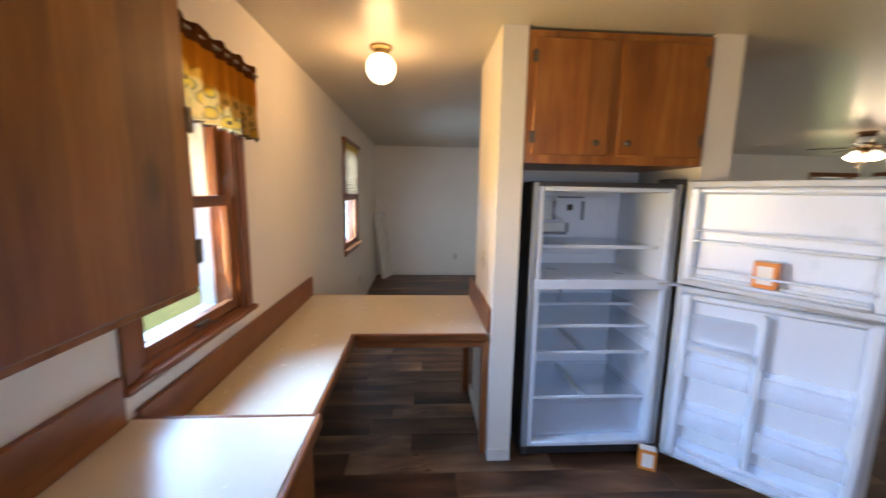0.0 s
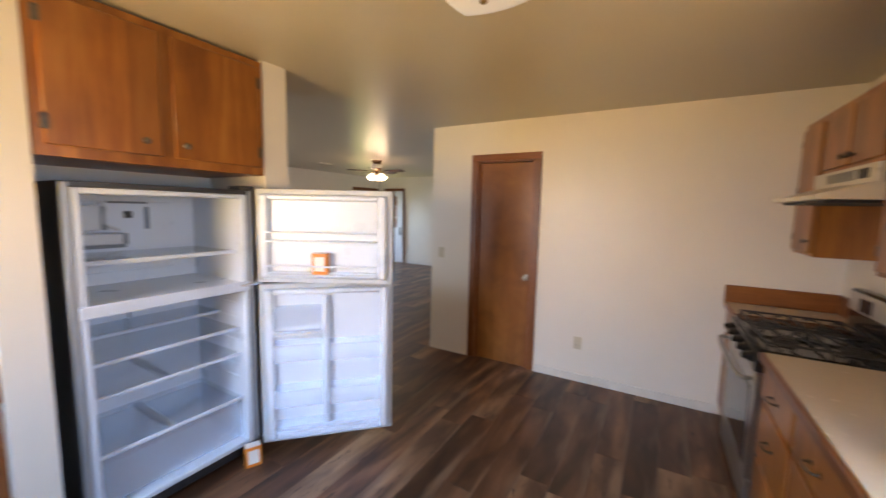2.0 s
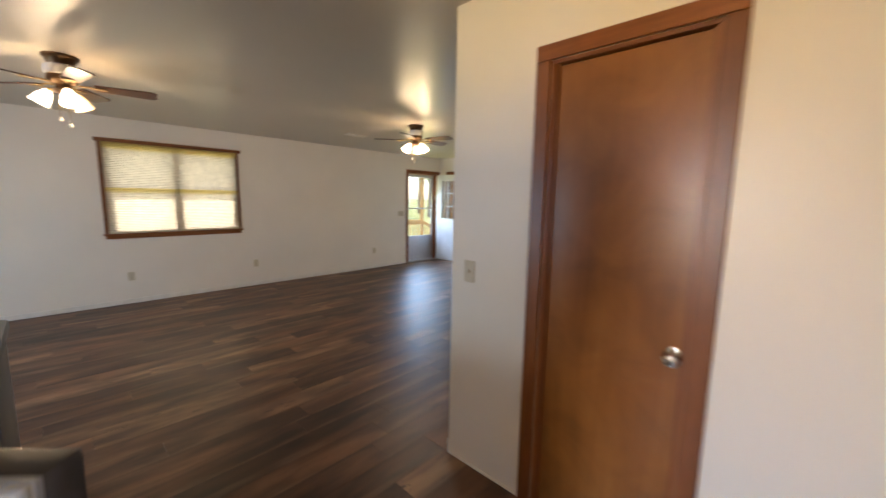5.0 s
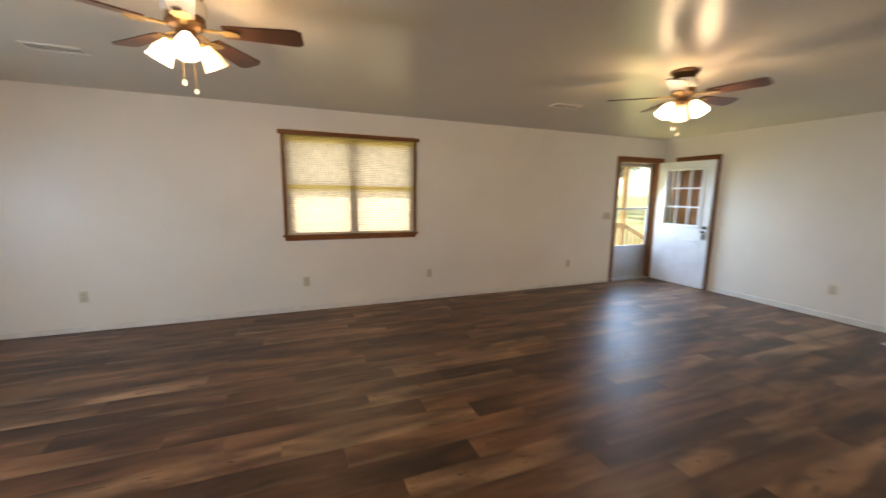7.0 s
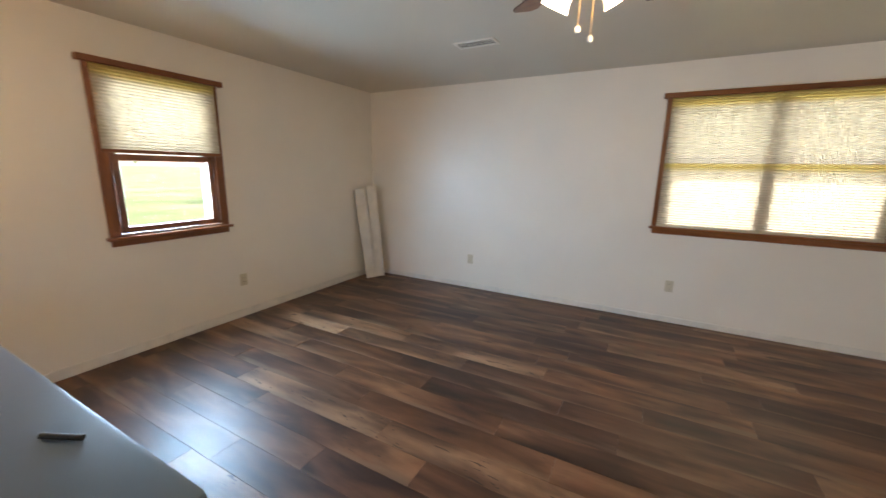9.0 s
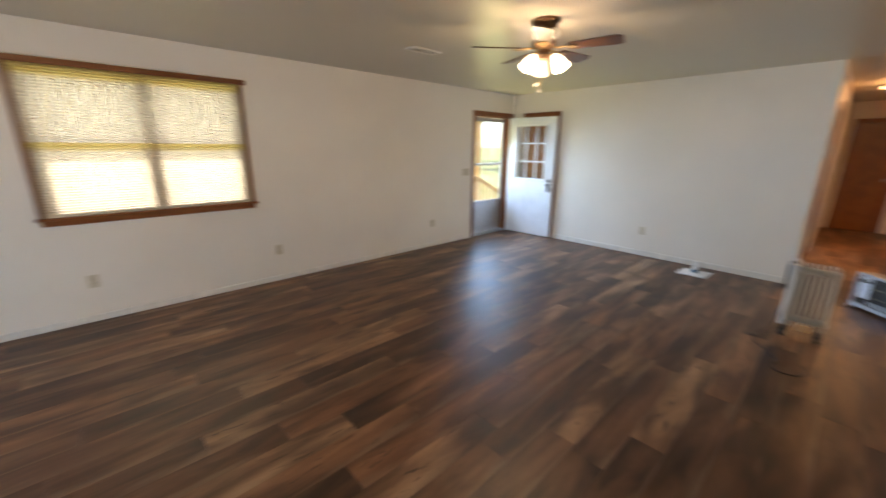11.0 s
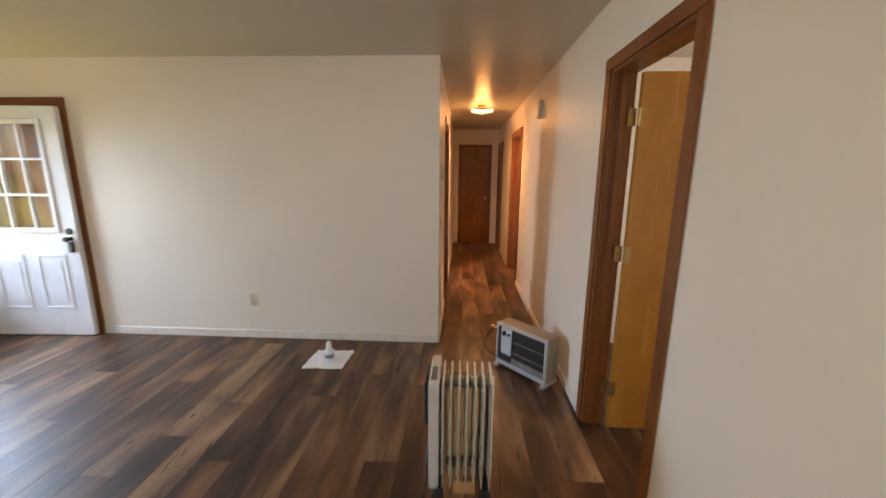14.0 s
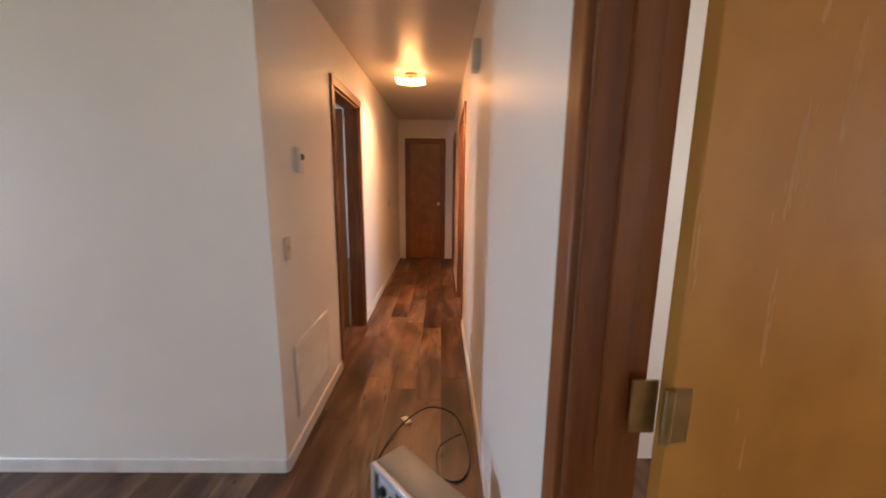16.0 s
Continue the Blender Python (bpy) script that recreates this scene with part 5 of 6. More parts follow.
closed_door("door_closet", "flush brown birch closet door behind the front door", "x", XE, -1, 0.12, 6.36, 6.96, 6.42)


# ceiling fans
blade_wood = wood("walnut_fan_blade", (0.03, 0.012, 0.006), (0.065, 0.026, 0.012), (0.10, 0.045, 0.02), "x", 0.32)
frosted = glow("lit_frosted_shade", (1.0, 0.86, 0.64), 1.7)
frosted_amber = glow("lit_amber_shade", (1.0, 0.60, 0.24), 0.64)
bronze = plain("antique_bronze", (0.16, 0.09, 0.045), 0.32, 0.9, vary=0.15, scale=30)
fan_white = plain("white_fan_band", (0.72, 0.70, 0.66), 0.25)


def ceiling_fan(x, y, phase, label):
    f = thing("ceiling_fan", (x, y, 2.44), label, "ceiling fan", "ceiling fans")
    part("canopy", lathe(bmesh.new(), [(0.001, 0), (0.10, 0), (0.10, -0.018), (0.085, -0.03), (0.078, -0.055), (0.07, -0.065), (0.001, -0.066)], n=28), bronze, f)
    part("motor_housing", lathe(bmesh.new(), [(0.07, -0.064), (0.092, -0.072), (0.098, -0.10), (0.092, -0.135), (0.001, -0.138)], n=28), fan_white, f, "white enamelled motor band")
    part("flywheel", lathe(bmesh.new(), [(0.001, -0.137), (0.085, -0.137), (0.088, -0.17), (0.07, -0.19), (0.045, -0.20), (0.045, -0.225), (0.06, -0.235), (0.055, -0.262), (0.001, -0.268)], n=28), bronze, f)
    for k in range(5):
        m = pose(0, 0, -0.19, 0, 0, phase + 72 * k)
        bl = bmesh.new()
        n = 14
        outline = []
        for i in range(n + 1):
            u = i / n
            r = 0.17 + 0.37 * u
            w = 0.046 + 0.022 * u
            if u > 0.9:
                w *= math.sqrt(max(0.0, 1 - ((u - 0.9) / 0.1) ** 2)) * 0.35 + 0.65
            outline.append((r, w))
        top, bot = [], []
        for s, ring in ((0.004, top), (-0.004, bot)):
            for r, w in outline:
                ring.append((bl.verts.new((r, w, s - w * 0.20)), bl.verts.new((r, -w, s + w * 0.20))))
        for ring in (top, bot):
            for p, q in zip(ring, ring[1:]):
                bl.faces.new((p[0], p[1], q[1], q[0]))
        for i in (0, 1):
            for j in range(n):
                bl.faces.new((top[j][i], top[j + 1][i], bot[j + 1][i], bot[j][i]))
        for j in (0, n):
            bl.faces.new((top[j][0], top[j][1], bot[j][1], bot[j][0]))
        bl.transform(m)
        b = part("blade", bl, blade_wood, f, "dark walnut fan blade")
        ir = bmesh.new()
        bx(ir, 0.075, 0.15, -0.012, 0.012, -0.006, 0.004, 0.003)
        lathe(ir, [(0.001, -0.008), (0.045, -0.008), (0.04, -0.002), (0.001, -0.001)], (0.195, 0, -0.002), 16)
        ir.transform(m)
        part("blade_iron", ir, brass, b)
    for k in range(3):
        m = pose(0, 0, -0.245, 0, 0, 40 + 120 * k)
        ar = tube(bmesh.new(), [(0.045, 0, 0.0), (0.075, 0, 0.012), (0.095, 0, 0.0)], 0.010)
        ar.transform(m)
        a = part("lamp_arm", ar, brass, f)
        sh = lathe(bmesh.new(), [(0.022, 0.0), (0.030, 0.02), (0.046, 0.05), (0.052, 0.085), (0.060, 0.108), (0.056, 0.108), (0.048, 0.085), (0.042, 0.05), (0.026, 0.02), (0.001, 0.012)], n=20, m=m @ Matrix.Translation((0.085, 0, 0.0)) @ pose(0, 0, 0, 0, 148))
        s = part("shade", sh, frosted if k else frosted_amber, a, "lit frosted glass tulip shade")
        s.visible_shadow = False
        bulb_p = Matrix.Translation((x, y, 2.44)) @ m @ Vector((0.135, 0, -0.085))
        bulb("fan_bulb", bulb_p, 0.03, 1.9, (1.0, 0.72, 0.42))
    for dx, l in ((0.02, 0.20), (-0.03, 0.16)):
        ch = rod(bmesh.new(), (dx, 0.03, -0.262), (dx, 0.03, -0.262 - l), 0.002, n=6)
        c = part("pull_chain", ch, brass, f)
        part("pull_tip", lathe(bmesh.new(), [(0.001, 0), (0.009, -0.004), (0.01, -0.025), (0.001, -0.03)], (dx, 0.03, -0.26 - l), 12), fan_white, c)
    return f


ceiling_fan(2.25, 4.72, -10, "five-blade walnut ceiling fan with three lit shades and pull chains")
ceiling_fan(5.57, 4.60, 68, "five-blade walnut ceiling fan with lit shades near the front door")


def ceiling_vent(x, y):
    v = thing("ceiling_vent", (x, y, 2.44), "white louvred metal register set in the ceiling", "vent", "ceiling vents")
    fr_ = bmesh.new()
    for a in ((-0.17, 0.17, -0.075, -0.055), (-0.17, 0.17, 0.055, 0.075), (-0.17, -0.15, -0.055, 0.055), (0.15, 0.17, -0.055, 0.055)):
        bx(fr_, *a, -0.010, 0.0, 0.002)
    part("frame", fr_, white_trim, v)
    part("backing", box(-0.15, 0.15, -0.055, 0.055, -0.002, 0.0), dark_slot, v)
    for i in range(6):
        sl = box(-0.15, 0.15, -0.0025, 0.0025, -0.0008, 0.0008)
        sl.transform(pose(0, -0.045 + i * 0.018, -0.006, 35))
        part("slat", sl, white_trim, v)
    return v


ceiling_vent(1.21, 6.02)
ceiling_vent(5.52, 5.92)

# low chest behind the refrigerator wall
grey_lid = plain("grey_blue_enamel", (0.13, 0.17, 0.22), 0.35, vary=0.04)
ch = thing("chest_freezer", (1.35, 3.07, 0), "grey enamelled chest freezer against the partition wall", "freezer")
part("body", box(-0.56, 0.56, -0.29, 0.27, 0.03, 0.84, bev=0.012, seg=2), grey_lid, ch)
part("lid", box(-0.575, 0.575, -0.295, 0.295, 0.845, 0.90, bev=0.014, seg=2), grey_lid, ch)
part("base", box(-0.54, 0.54, -0.27, 0.25, 0.0, 0.03), dark_slot, ch)
part("handle", box(0.10, 0.26, 0.285, 0.315, 0.80, 0.835, bev=0.006), dark_slot, ch)
pen = solid("black_pen", rod(bmesh.new(), (1.50, 3.27, 0.906), (1.58, 3.31, 0.906), 0.006, n=10), dark_slot, "black marker pen lying on the freezer lid", "pen")

# folded white boards leaning in the corner
bf = thing("leaning_panels", (-0.62, 7.08, 0), "two narrow white louvre boards leaning in the corner", "panel")
for dx, dy, ang, h in ((0.0, 0.0, -4.5, 1.24), (-0.05, -0.12, -6.0, 1.20)):
    bm = bmesh.new()
    bx(bm, -0.055, 0.055, -0.014, 0.014, 0.0, h, 0.003)
    for s in (-1, 1):
        bx(bm, s * 0.055 - 0.010, s * 0.055 + 0.010, -0.028, 0.028, 0.0, h, 0.003)
    bm.transform(pose(dx, dy, 0.0, -3, ang, 50))
    part("board", bm, white_trim, bf)

# cloth and bottle on the floor
cr = thing("white_rag", (8.41, 3.99, 0), "crumpled white paper towel lying on the floor", "cloth", rz=-3)
rg = bmesh.new()
n = 26
grid = [[rg.verts.new(((i / n - 0.5) * 0.30 - (j / n - 0.5) * 0.02 + 0.008 * noise.noise((j * 0.2, 3, 1)), (j / n - 0.5) * 0.32 + 0.01 * noise.noise((i * 0.2, 8, 1)), 0.004 + 0.022 * abs(noise.noise((i * 0.22, j * 0.22, 4.0))) + 0.006 * abs(noise.noise((i * 0.7, j * 0.6, 1))))) for i in range(n + 1)] for j in range(n + 1)]
for j in range(n):
    for i in range(n):
        rg.faces.new((grid[j][i], grid[j][i + 1], grid[j + 1][i + 1], grid[j + 1][i]))
rag_ob = part("sheet", rg, plain("white_paper_towel", (0.80, 0.79, 0.77), 0.8, relief=0.4, relief_scale=120), cr)
rag_ob.modifiers.new("thick", "SOLIDIFY").thickness = 0.003
bt = thing("squeeze_bottle", (8.42, 3.99, 0.012), "small white plastic bottle with blue label on the rag", "bottle")
part("body", lathe(bmesh.new(), [(0.001, 0), (0.036, 0), (0.038, 0.006), (0.038, 0.06), (0.034, 0.075), (0.016, 0.085), (0.014, 0.09), (0.001, 0.09)], n=22), plain("white_bottle_plastic", (0.80, 0.80, 0.80), 0.35), bt)
part("label_band", lathe(bmesh.new(), [(0.0385, 0.012), (0.0388, 0.014), (0.0388, 0.045), (0.0385, 0.047)], n=22), plain("blue_grey_label", (0.16, 0.26, 0.36), 0.4), bt, "blue label band")
part("cap", lathe(bmesh.new(), [(0.024, 0.082), (0.024, 0.10), (0.020, 0.135), (0.012, 0.15), (0.001, 0.152)], n=18), plain("white_cap", (0.84, 0.84, 0.83), 0.4), bt)

# oil-filled radiator
cream_enamel = plain("cream_enamel", (0.62, 0.59, 0.50), 0.35, vary=0.05)
black_plastic = plain("black_plastic", (0.02, 0.02, 0.022), 0.45)
RD = thing("oil_radiator", (7.20, 2.885, 0), "cream oil-filled radiator heater on castors", "heater")


def fin(y0):
    """One pressed fin: rounded sheet with swollen oil channels."""
    bm = bmesh.new()
    bx(bm, -0.125, 0.125, y0 - 0.004, y0 + 0.004, 0.10, 0.61, 0.0035)
    for xx in (-0.07, 0.07):
        bx(bm, xx - 0.022, xx + 0.022, y0 - 0.011, y0 + 0.011, 0.13, 0.58, 0.010, 2)
    for z in (0.14, 0.57):
        rod(bm, (0, y0 - 0.018, z), (0, y0 + 0.018, z), 0.028, n=14)
    for z in (0.58,):
        bx(bm, -0.100, 0.100, y0 - 0.006, y0 + 0.006, 0.60, 0.622, 0.005)
    return bm


for i in range(7):
    part("fin", fin(-0.115 + i * 0.036), cream_enamel, RD)
cp = bmesh.new()
bx(cp, -0.135, 0.135, 0.118, 0.165, 0.10, 0.635, 0.014, 2)
ctl = part("control_box", cp, plain("grey_white_plastic", (0.60, 0.61, 0.60), 0.4), RD, "pale plastic control end panel")
vt = bmesh.new()
for i in range(6):
    bx(vt, -0.105 + i * 0.02, -0.095 + i * 0.02, 0.130, 0.155, 0.634, 0.637)
part("vent_slots", vt, black_plastic, ctl)
gp = bmesh.new()
bx(gp, -0.10, 0.08, 0.160, 0.188, 0.40, 0.62, 0.018, 2)
part("handle", gp, black_plastic, ctl)
part("cord_holder", box(-0.09, 0.07, 0.160, 0.185, 0.12, 0.20, bev=0.010), black_plastic, ctl)
for yy in (-0.095, 0.125):
    br = bmesh.new()
    bx(br, -0.13, 0.13, yy - 0.02, yy + 0.02, 0.072, 0.092, 0.005)
    b = part("foot_bar", br, black_plastic, RD)
    for xx in (-0.11, 0.11):
        ws = bmesh.new()
        rod(ws, (xx, yy - 0.022, 0.027), (xx, yy + 0.022, 0.027), 0.027, n=16)
        bx(ws, xx - 0.02, xx + 0.02, yy - 0.028, yy + 0.028, 0.035, 0.074, 0.006)
        part("castor", ws, black_plastic, b)
part("cord_wrap", box(-0.128, -0.110, -0.05, 0.05, 0.075, 0.13, bev=0.004), plain("paper_tag", (0.55, 0.33, 0.16), 0.6), RD)
cd = bmesh.new()
tube(cd, [(-0.10, 0.17, 0.16), (-0.16, 0.20, 0.06), (-0.28, 0.28, 0.006), (-0.42, 0.26, 0.006), (-0.58, 0.16, 0.006), (-0.70, 0.09, 0.006), (-0.80, 0.11, 0.006), (-0.88, 0.06, 0.006), (-0.86, -0.04, 0.006), (-0.76, -0.08, 0.006), (-0.66, -0.05, 0.006)], 0.0048)
part("cord", cd, black_plastic, RD)
plg = bmesh.new()
bx(plg, -0.34, -0.30, 0.265, 0.295, 0.0, 0.022, 0.005)
part("plug", plg, black_plastic, RD)

# box heater
grey_metal = plain("silver_grey_enamel", (0.50, 0.53, 0.57), 0.35, 0.2)
tan_metal = plain("tan_enamel", (0.33, 0.27, 0.20), 0.4)
HT = thing("electric_heater", (8.27, 2.44, 0), "old silver and tan electric box heater with grille", "heater", rz=222.8)
# local: x along the front, -y the front face
part("case", box(-0.235, 0.235, -0.01, 0.125, 0.03, 0.375, bev=0.012, seg=2), tan_metal, HT)
fb = bmesh.new()
for a in ((-0.235, 0.235, 0.03, 0.065), (-0.235, 0.235, 0.35, 0.375), (-0.235, -0.215, 0.065, 0.35), (0.215, 0.235, 0.065, 0.35)):
    bx(fb, a[0], a[1], -0.03, -0.009, a[2], a[3], 0.004)
ff = part("front_frame", fb, grey_metal, HT)
part("control_plate", box(-0.19, -0.085, -0.026, -0.009, 0.13, 0.345, bev=0.003), plain("pale_silver_plate", (0.62, 0.66, 0.70), 0.35, 0.4), HT)
for xx, r in ((-0.155, 0.018), (-0.108, 0.010)):
    part("dial", lathe(bmesh.new(), [(0.001, 0), (r, 0), (r * 0.9, 0.014), (0.001, 0.016)], n=16, m=Matrix.Translation((xx, -0.026, 0.30)) @ pose(0, 0, 0, 90)), black_plastic, HT)
part("reflector", box(-0.085, 0.215, -0.012, -0.006, 0.065, 0.35), plain("dark_reflector", (0.06, 0.055, 0.05), 0.3, 0.6), HT)
dark_bar = plain("dark_grille_wire", (0.10, 0.10, 0.10), 0.35, 0.6)
for i in range(27):
    xx = -0.205 + i * 0.0157
    lo_, hi_ = (0.068, 0.347) if xx > -0.085 else (0.068, 0.125)
    part("grille_bar", rod(bmesh.new(), (xx, -0.022, lo_), (xx, -0.022, hi_), 0.0022, n=6), dark_bar, ff)
for z in (0.16, 0.25):
    part("element", rod(bmesh.new(), (-0.08, -0.016, z), (0.21, -0.016, z), 0.005, n=8), plain("heating_wire", (0.3, 0.26, 0.2), 0.4, 0.6), HT)
part("lower_louvre", box(-0.08, 0.215, -0.020, -0.014, 0.072, 0.122, bev=0.002), dark_slot, HT, "dark lower air slot")
for i in range(17):
    part("louvre_fin", box(-0.074 + i * 0.0172, -0.066 + i * 0.0172, -0.029, -0.019, 0.076, 0.118, bev=0.001), grey_metal, HT)
part("side_strip", box(-0.213, -0.196, -0.024, -0.010, 0.075, 0.345, bev=0.002), dark_slot, HT, "dark strip beside the control plate")
part("lower_strip", box(-0.19, -0.085, -0.024, -0.010, 0.075, 0.122, bev=0.002), dark_slot, HT)
part("switch_plate", box(-0.168, -0.140, -0.030, -0.025, 0.285, 0.322, bev=0.002), dark_slot, HT)
for xx in (-0.22, 0.22):
    fo = bmesh.new()
    bx(fo, xx - 0.018, xx + 0.018, -0.05, 0.13, 0.0, 0.032, 0.008)
    part("foot", fo, grey_metal, HT)
hc = bmesh.new()
tube(hc, [(8.37, 2.40, 0.08), (8.50, 2.50, 0.02), (8.62, 2.64, 0.006), (8.85, 2.68, 0.006), (9.10, 2.60, 0.02), (9.26, 2.44, 0.05), (9.24, 2.28, 0.03), (9.08, 2.21, 0.006), (8.86, 2.20, 0.006), (8.74, 2.26, 0.006), (8.78, 2.36, 0.006), (8.94, 2.36, 0.03), (9.02, 2.24, 0.05)], 0.0045)
wpart("cord", hc, black_plastic, HT)
solid("cord_tag", box(-0.035, 0.035, -0.02, 0.02, 0.0, 0.012, bev=0.003), white_card, "small white cardboard tag on the floor", "tag", m=pose(9.20, 2.56, 0, 0, 0, 30))

# ---- openings and doors on the south wall ----
bd = thing("door_bath", (7.4, YS, 0), "golden birch slab door swung open into the side room", "door", kind="structure")
casing(bd, "y", YS, 1, 7.0, 7.745, 0, 2.06)
jamb(bd, "y", YS - 0.12, YS, 7.0, 7.745, 0, 2.06)
wpart("stop", box(7.719, 7.729, YS - 0.085, YS - 0.045, 0, 2.044), trim_wood, bd)
wpart("stop", box(7.016, 7.028, YS - 0.085, YS - 0.045, 0, 2.044), trim_wood, bd)
BM = pose(7.717, YS - 0.126, 0, 0, 0, -91)   # leaf along x from the hinge, -y face to the west
lb = box(0.006, 0.710, -0.040, -0.005, 0.012, 2.038, bev=0.002)
lb.transform(BM)
bl_ = wpart("leaf", lb, light_door_wood, bd, "golden birch flush slab")
for z in (0.27, 1.09, 1.82):
    hg = bmesh.new()
    rod(hg, (-0.002, -0.046, z - 0.045), (-0.002, -0.046, z + 0.045), 0.008, n=12)
    bx(hg, 0.004, 0.034, -0.0425, -0.039, z - 0.045, z + 0.045)
    bx(hg, -0.044, -0.004, -0.020, -0.016, z - 0.045, z + 0.045)
    hg.transform(BM)
    part("hinge", hg, brass, bl_, "worn brass butt hinge")
kb = knob_mesh()
kb.transform(BM @ Matrix.Translation((0.645, -0.040, 0.94)) @ pose(0, 0, 0, 90))
part("door_knob", kb, brass, bl_)

b2d = thing("door_bedroom_south", (11.2, YS, 0), "brown birch slab door swung open into a bedroom", "door", kind="structure")
casing(b2d, "y", YS, 1, 10.75, 11.62, 0, 2.06)
jamb(b2d, "y", YS - 0.12, YS, 10.75, 11.62, 0, 2.06)
l2 = box(0.006, 0.82, -0.040, -0.005, 0.012, 2.038, bev=0.002)
l2.transform(pose(11.598, YS - 0.126, 0, 0, 0, -100))
wpart("leaf", l2, door_wood, b2d)

b3d = thing("door_bedroom_north", (10.3, YH, 0), "stained door frame with its slab swung into the room", "door", kind="structure")
casing(b3d, "y", YH, -1, 9.89, 10.69, 0, 2.06)
jamb(b3d, "y", YH, YH + 0.12, 9.89, 10.69, 0, 2.06)
l3 = box(0.006, 0.75, 0.005, 0.040, 0.012, 2.038, bev=0.002)
l3.transform(pose(10.672, YH + 0.126, 0, 0, 0, 95))
wpart("leaf", l3, door_wood, b3d)
closed_door("door_hall_end", "flush brown birch door shut at the end of the hall", "x", XH, -1, 0.12, 2.35, 2.93, 2.40, knob_z=1.0)
closed_door("door_hall_closet", "flush brown birch door shut near the hall end", "y", YS, 1, 0.12, 13.07, 13.80, 13.13)

# ---- hall fittings ----
dt = thing("door_chime", (9.54, YS, 2.15), "small beige plastic chime box high on the hall wall", "chime")
part("cover", box(-0.07, 0.07, 0.0, 0.045, -0.08, 0.08, bev=0.012, seg=2), ivory, dt)
part("grille", box(-0.045, 0.045, 0.045, 0.048, -0.05, 0.03), white_trim, dt)
th = thing("thermostat", (9.165, YH, 1.53), "white plastic wall thermostat in the hall", "thermostat")
part("cover", box(-0.04, 0.04, -0.03, 0.0, -0.065, 0.065, bev=0.008, seg=2), white_trim, th)
part("dial", box(-0.02, 0.02, -0.033, -0.03, 0.0, 0.03), dark_slot, th)
outlet("y", YH, -1, 8.97, 1.10, "light switches", "ivory toggle light switch plate in the hall", True)
outlet("y", YS, 1, 9.60, 0.33)
outlet("y", YH, -1, 12.6, 1.10, "light switches", "ivory toggle light switch plate in the hall", True)
gr_ = thing("return_grille", (9.24, YH, 0.39), "cream painted louvred return air grille low on the hall wall", "vent")
gf = bmesh.new()
for a in ((-0.28, 0.28, -0.2, -0.175), (-0.28, 0.28, 0.175, 0.2), (-0.28, -0.25, -0.175, 0.175), (0.25, 0.28, -0.175, 0.175)):
    bx(gf, a[0], a[1], -0.012, 0.0, a[2], a[3], 0.003)
part("frame", gf, white_trim, gr_)
# near-black sheet paints the shade of the duct between the slats
part("backing", box(-0.25, 0.25, -0.002, 0.0, -0.175, 0.175), plain("dark_duct_shade", (0.07, 0.06, 0.05), 0.7), gr_)
for i in range(16):
    sl = box(-0.25, 0.25, -0.006, 0.006, -0.0008, 0.0008)
    sl.transform(pose(0, -0.008, -0.165 + i * 0.022, 40))
    part("slat", sl, white_trim, gr_)
dish_light((11.05, 2.66, 2.44), 0.28, "lit square bent glass ceiling light in the hall", glow("lit_amber_dish", (1.0, 0.58, 0.24), 1.4))

# ---- outdoors ----
def grass_material():
    m, t, b = shader("dry_spring_grass")
    pos = t.nodes.new("ShaderNodeNewGeometry").outputs["Position"]
    n1, n2 = nd(t, "ShaderNodeTexNoise", Scale=0.25, Detail=5.0), nd(t, "ShaderNodeTexNoise", Scale=18.0, Detail=5.0)
    for q in (n1, n2):
        t.links.new(pos, q.inputs["Vector"])
    f = math_node(t, "ADD", math_node(t, "MULTIPLY", n1.outputs[0], 0.6), math_node(t, "MULTIPLY", n2.outputs[0], 0.4))
    t.links.new(ramp(t, f, [(0.35, (0.10, 0.14, 0.03)), (0.5, (0.17, 0.20, 0.06)), (0.65, (0.30, 0.28, 0.13))]), b.inputs["Base Color"])
    b.inputs["Roughness"].default_value = 0.9
    bump(t, b, n2.outputs[0], 0.6, 0.03)
    return m


solid("ground", box(-900, 900, -900, 900, -0.9, -0.5), grass_material(), "mown spring grass lawn round the house", "lawn", kind="structure", smooth=False)
deck_wood = wood("weathered_deck_pine", (0.28, 0.20, 0.12), (0.40, 0.30, 0.19), (0.52, 0.41, 0.27), "x", 0.7)
post_wood = wood("treated_pine", (0.42, 0.28, 0.12), (0.55, 0.38, 0.18), (0.66, 0.48, 0.25), "z", 0.6)
dk = thing("porch", (8.0, 8.6, -0.5), "treated pine porch with railing and roof outside the front door", "porch")
PY0, PY1, PX0, PX1 = YN + 0.18, YN + 2.05, 5.9, 10.2
for i in range(13):
    yy = PY0 + 0.005 + i * 0.144
    wpart("deck_board", box(PX0, PX1, yy, yy + 0.138, -0.10, -0.062, bev=0.003), deck_wood, dk)
for xx in (PX0, 8.05, PX1 - 0.1):
    wpart("joist", box(xx, xx + 0.1, PY0, PY1, -0.30, -0.10), post_wood, dk)
for xx in (PX0 + 0.02, 7.95, 10.06):
    wpart("post", box(xx, xx + 0.09, PY1 - 0.10, PY1 - 0.01, -0.5, 2.16, bev=0.004), post_wood, dk)
wpart("beam", box(PX0 - 0.1, PX1 + 0.25, PY1 - 0.12, PY1, 2.16, 2.34, bev=0.004), post_wood, dk)
wpart("porch_roof", box(PX0 - 0.2, PX1 + 0.35, PY0, PY1 + 0.3, 2.46, 2.54), post_wood, dk)
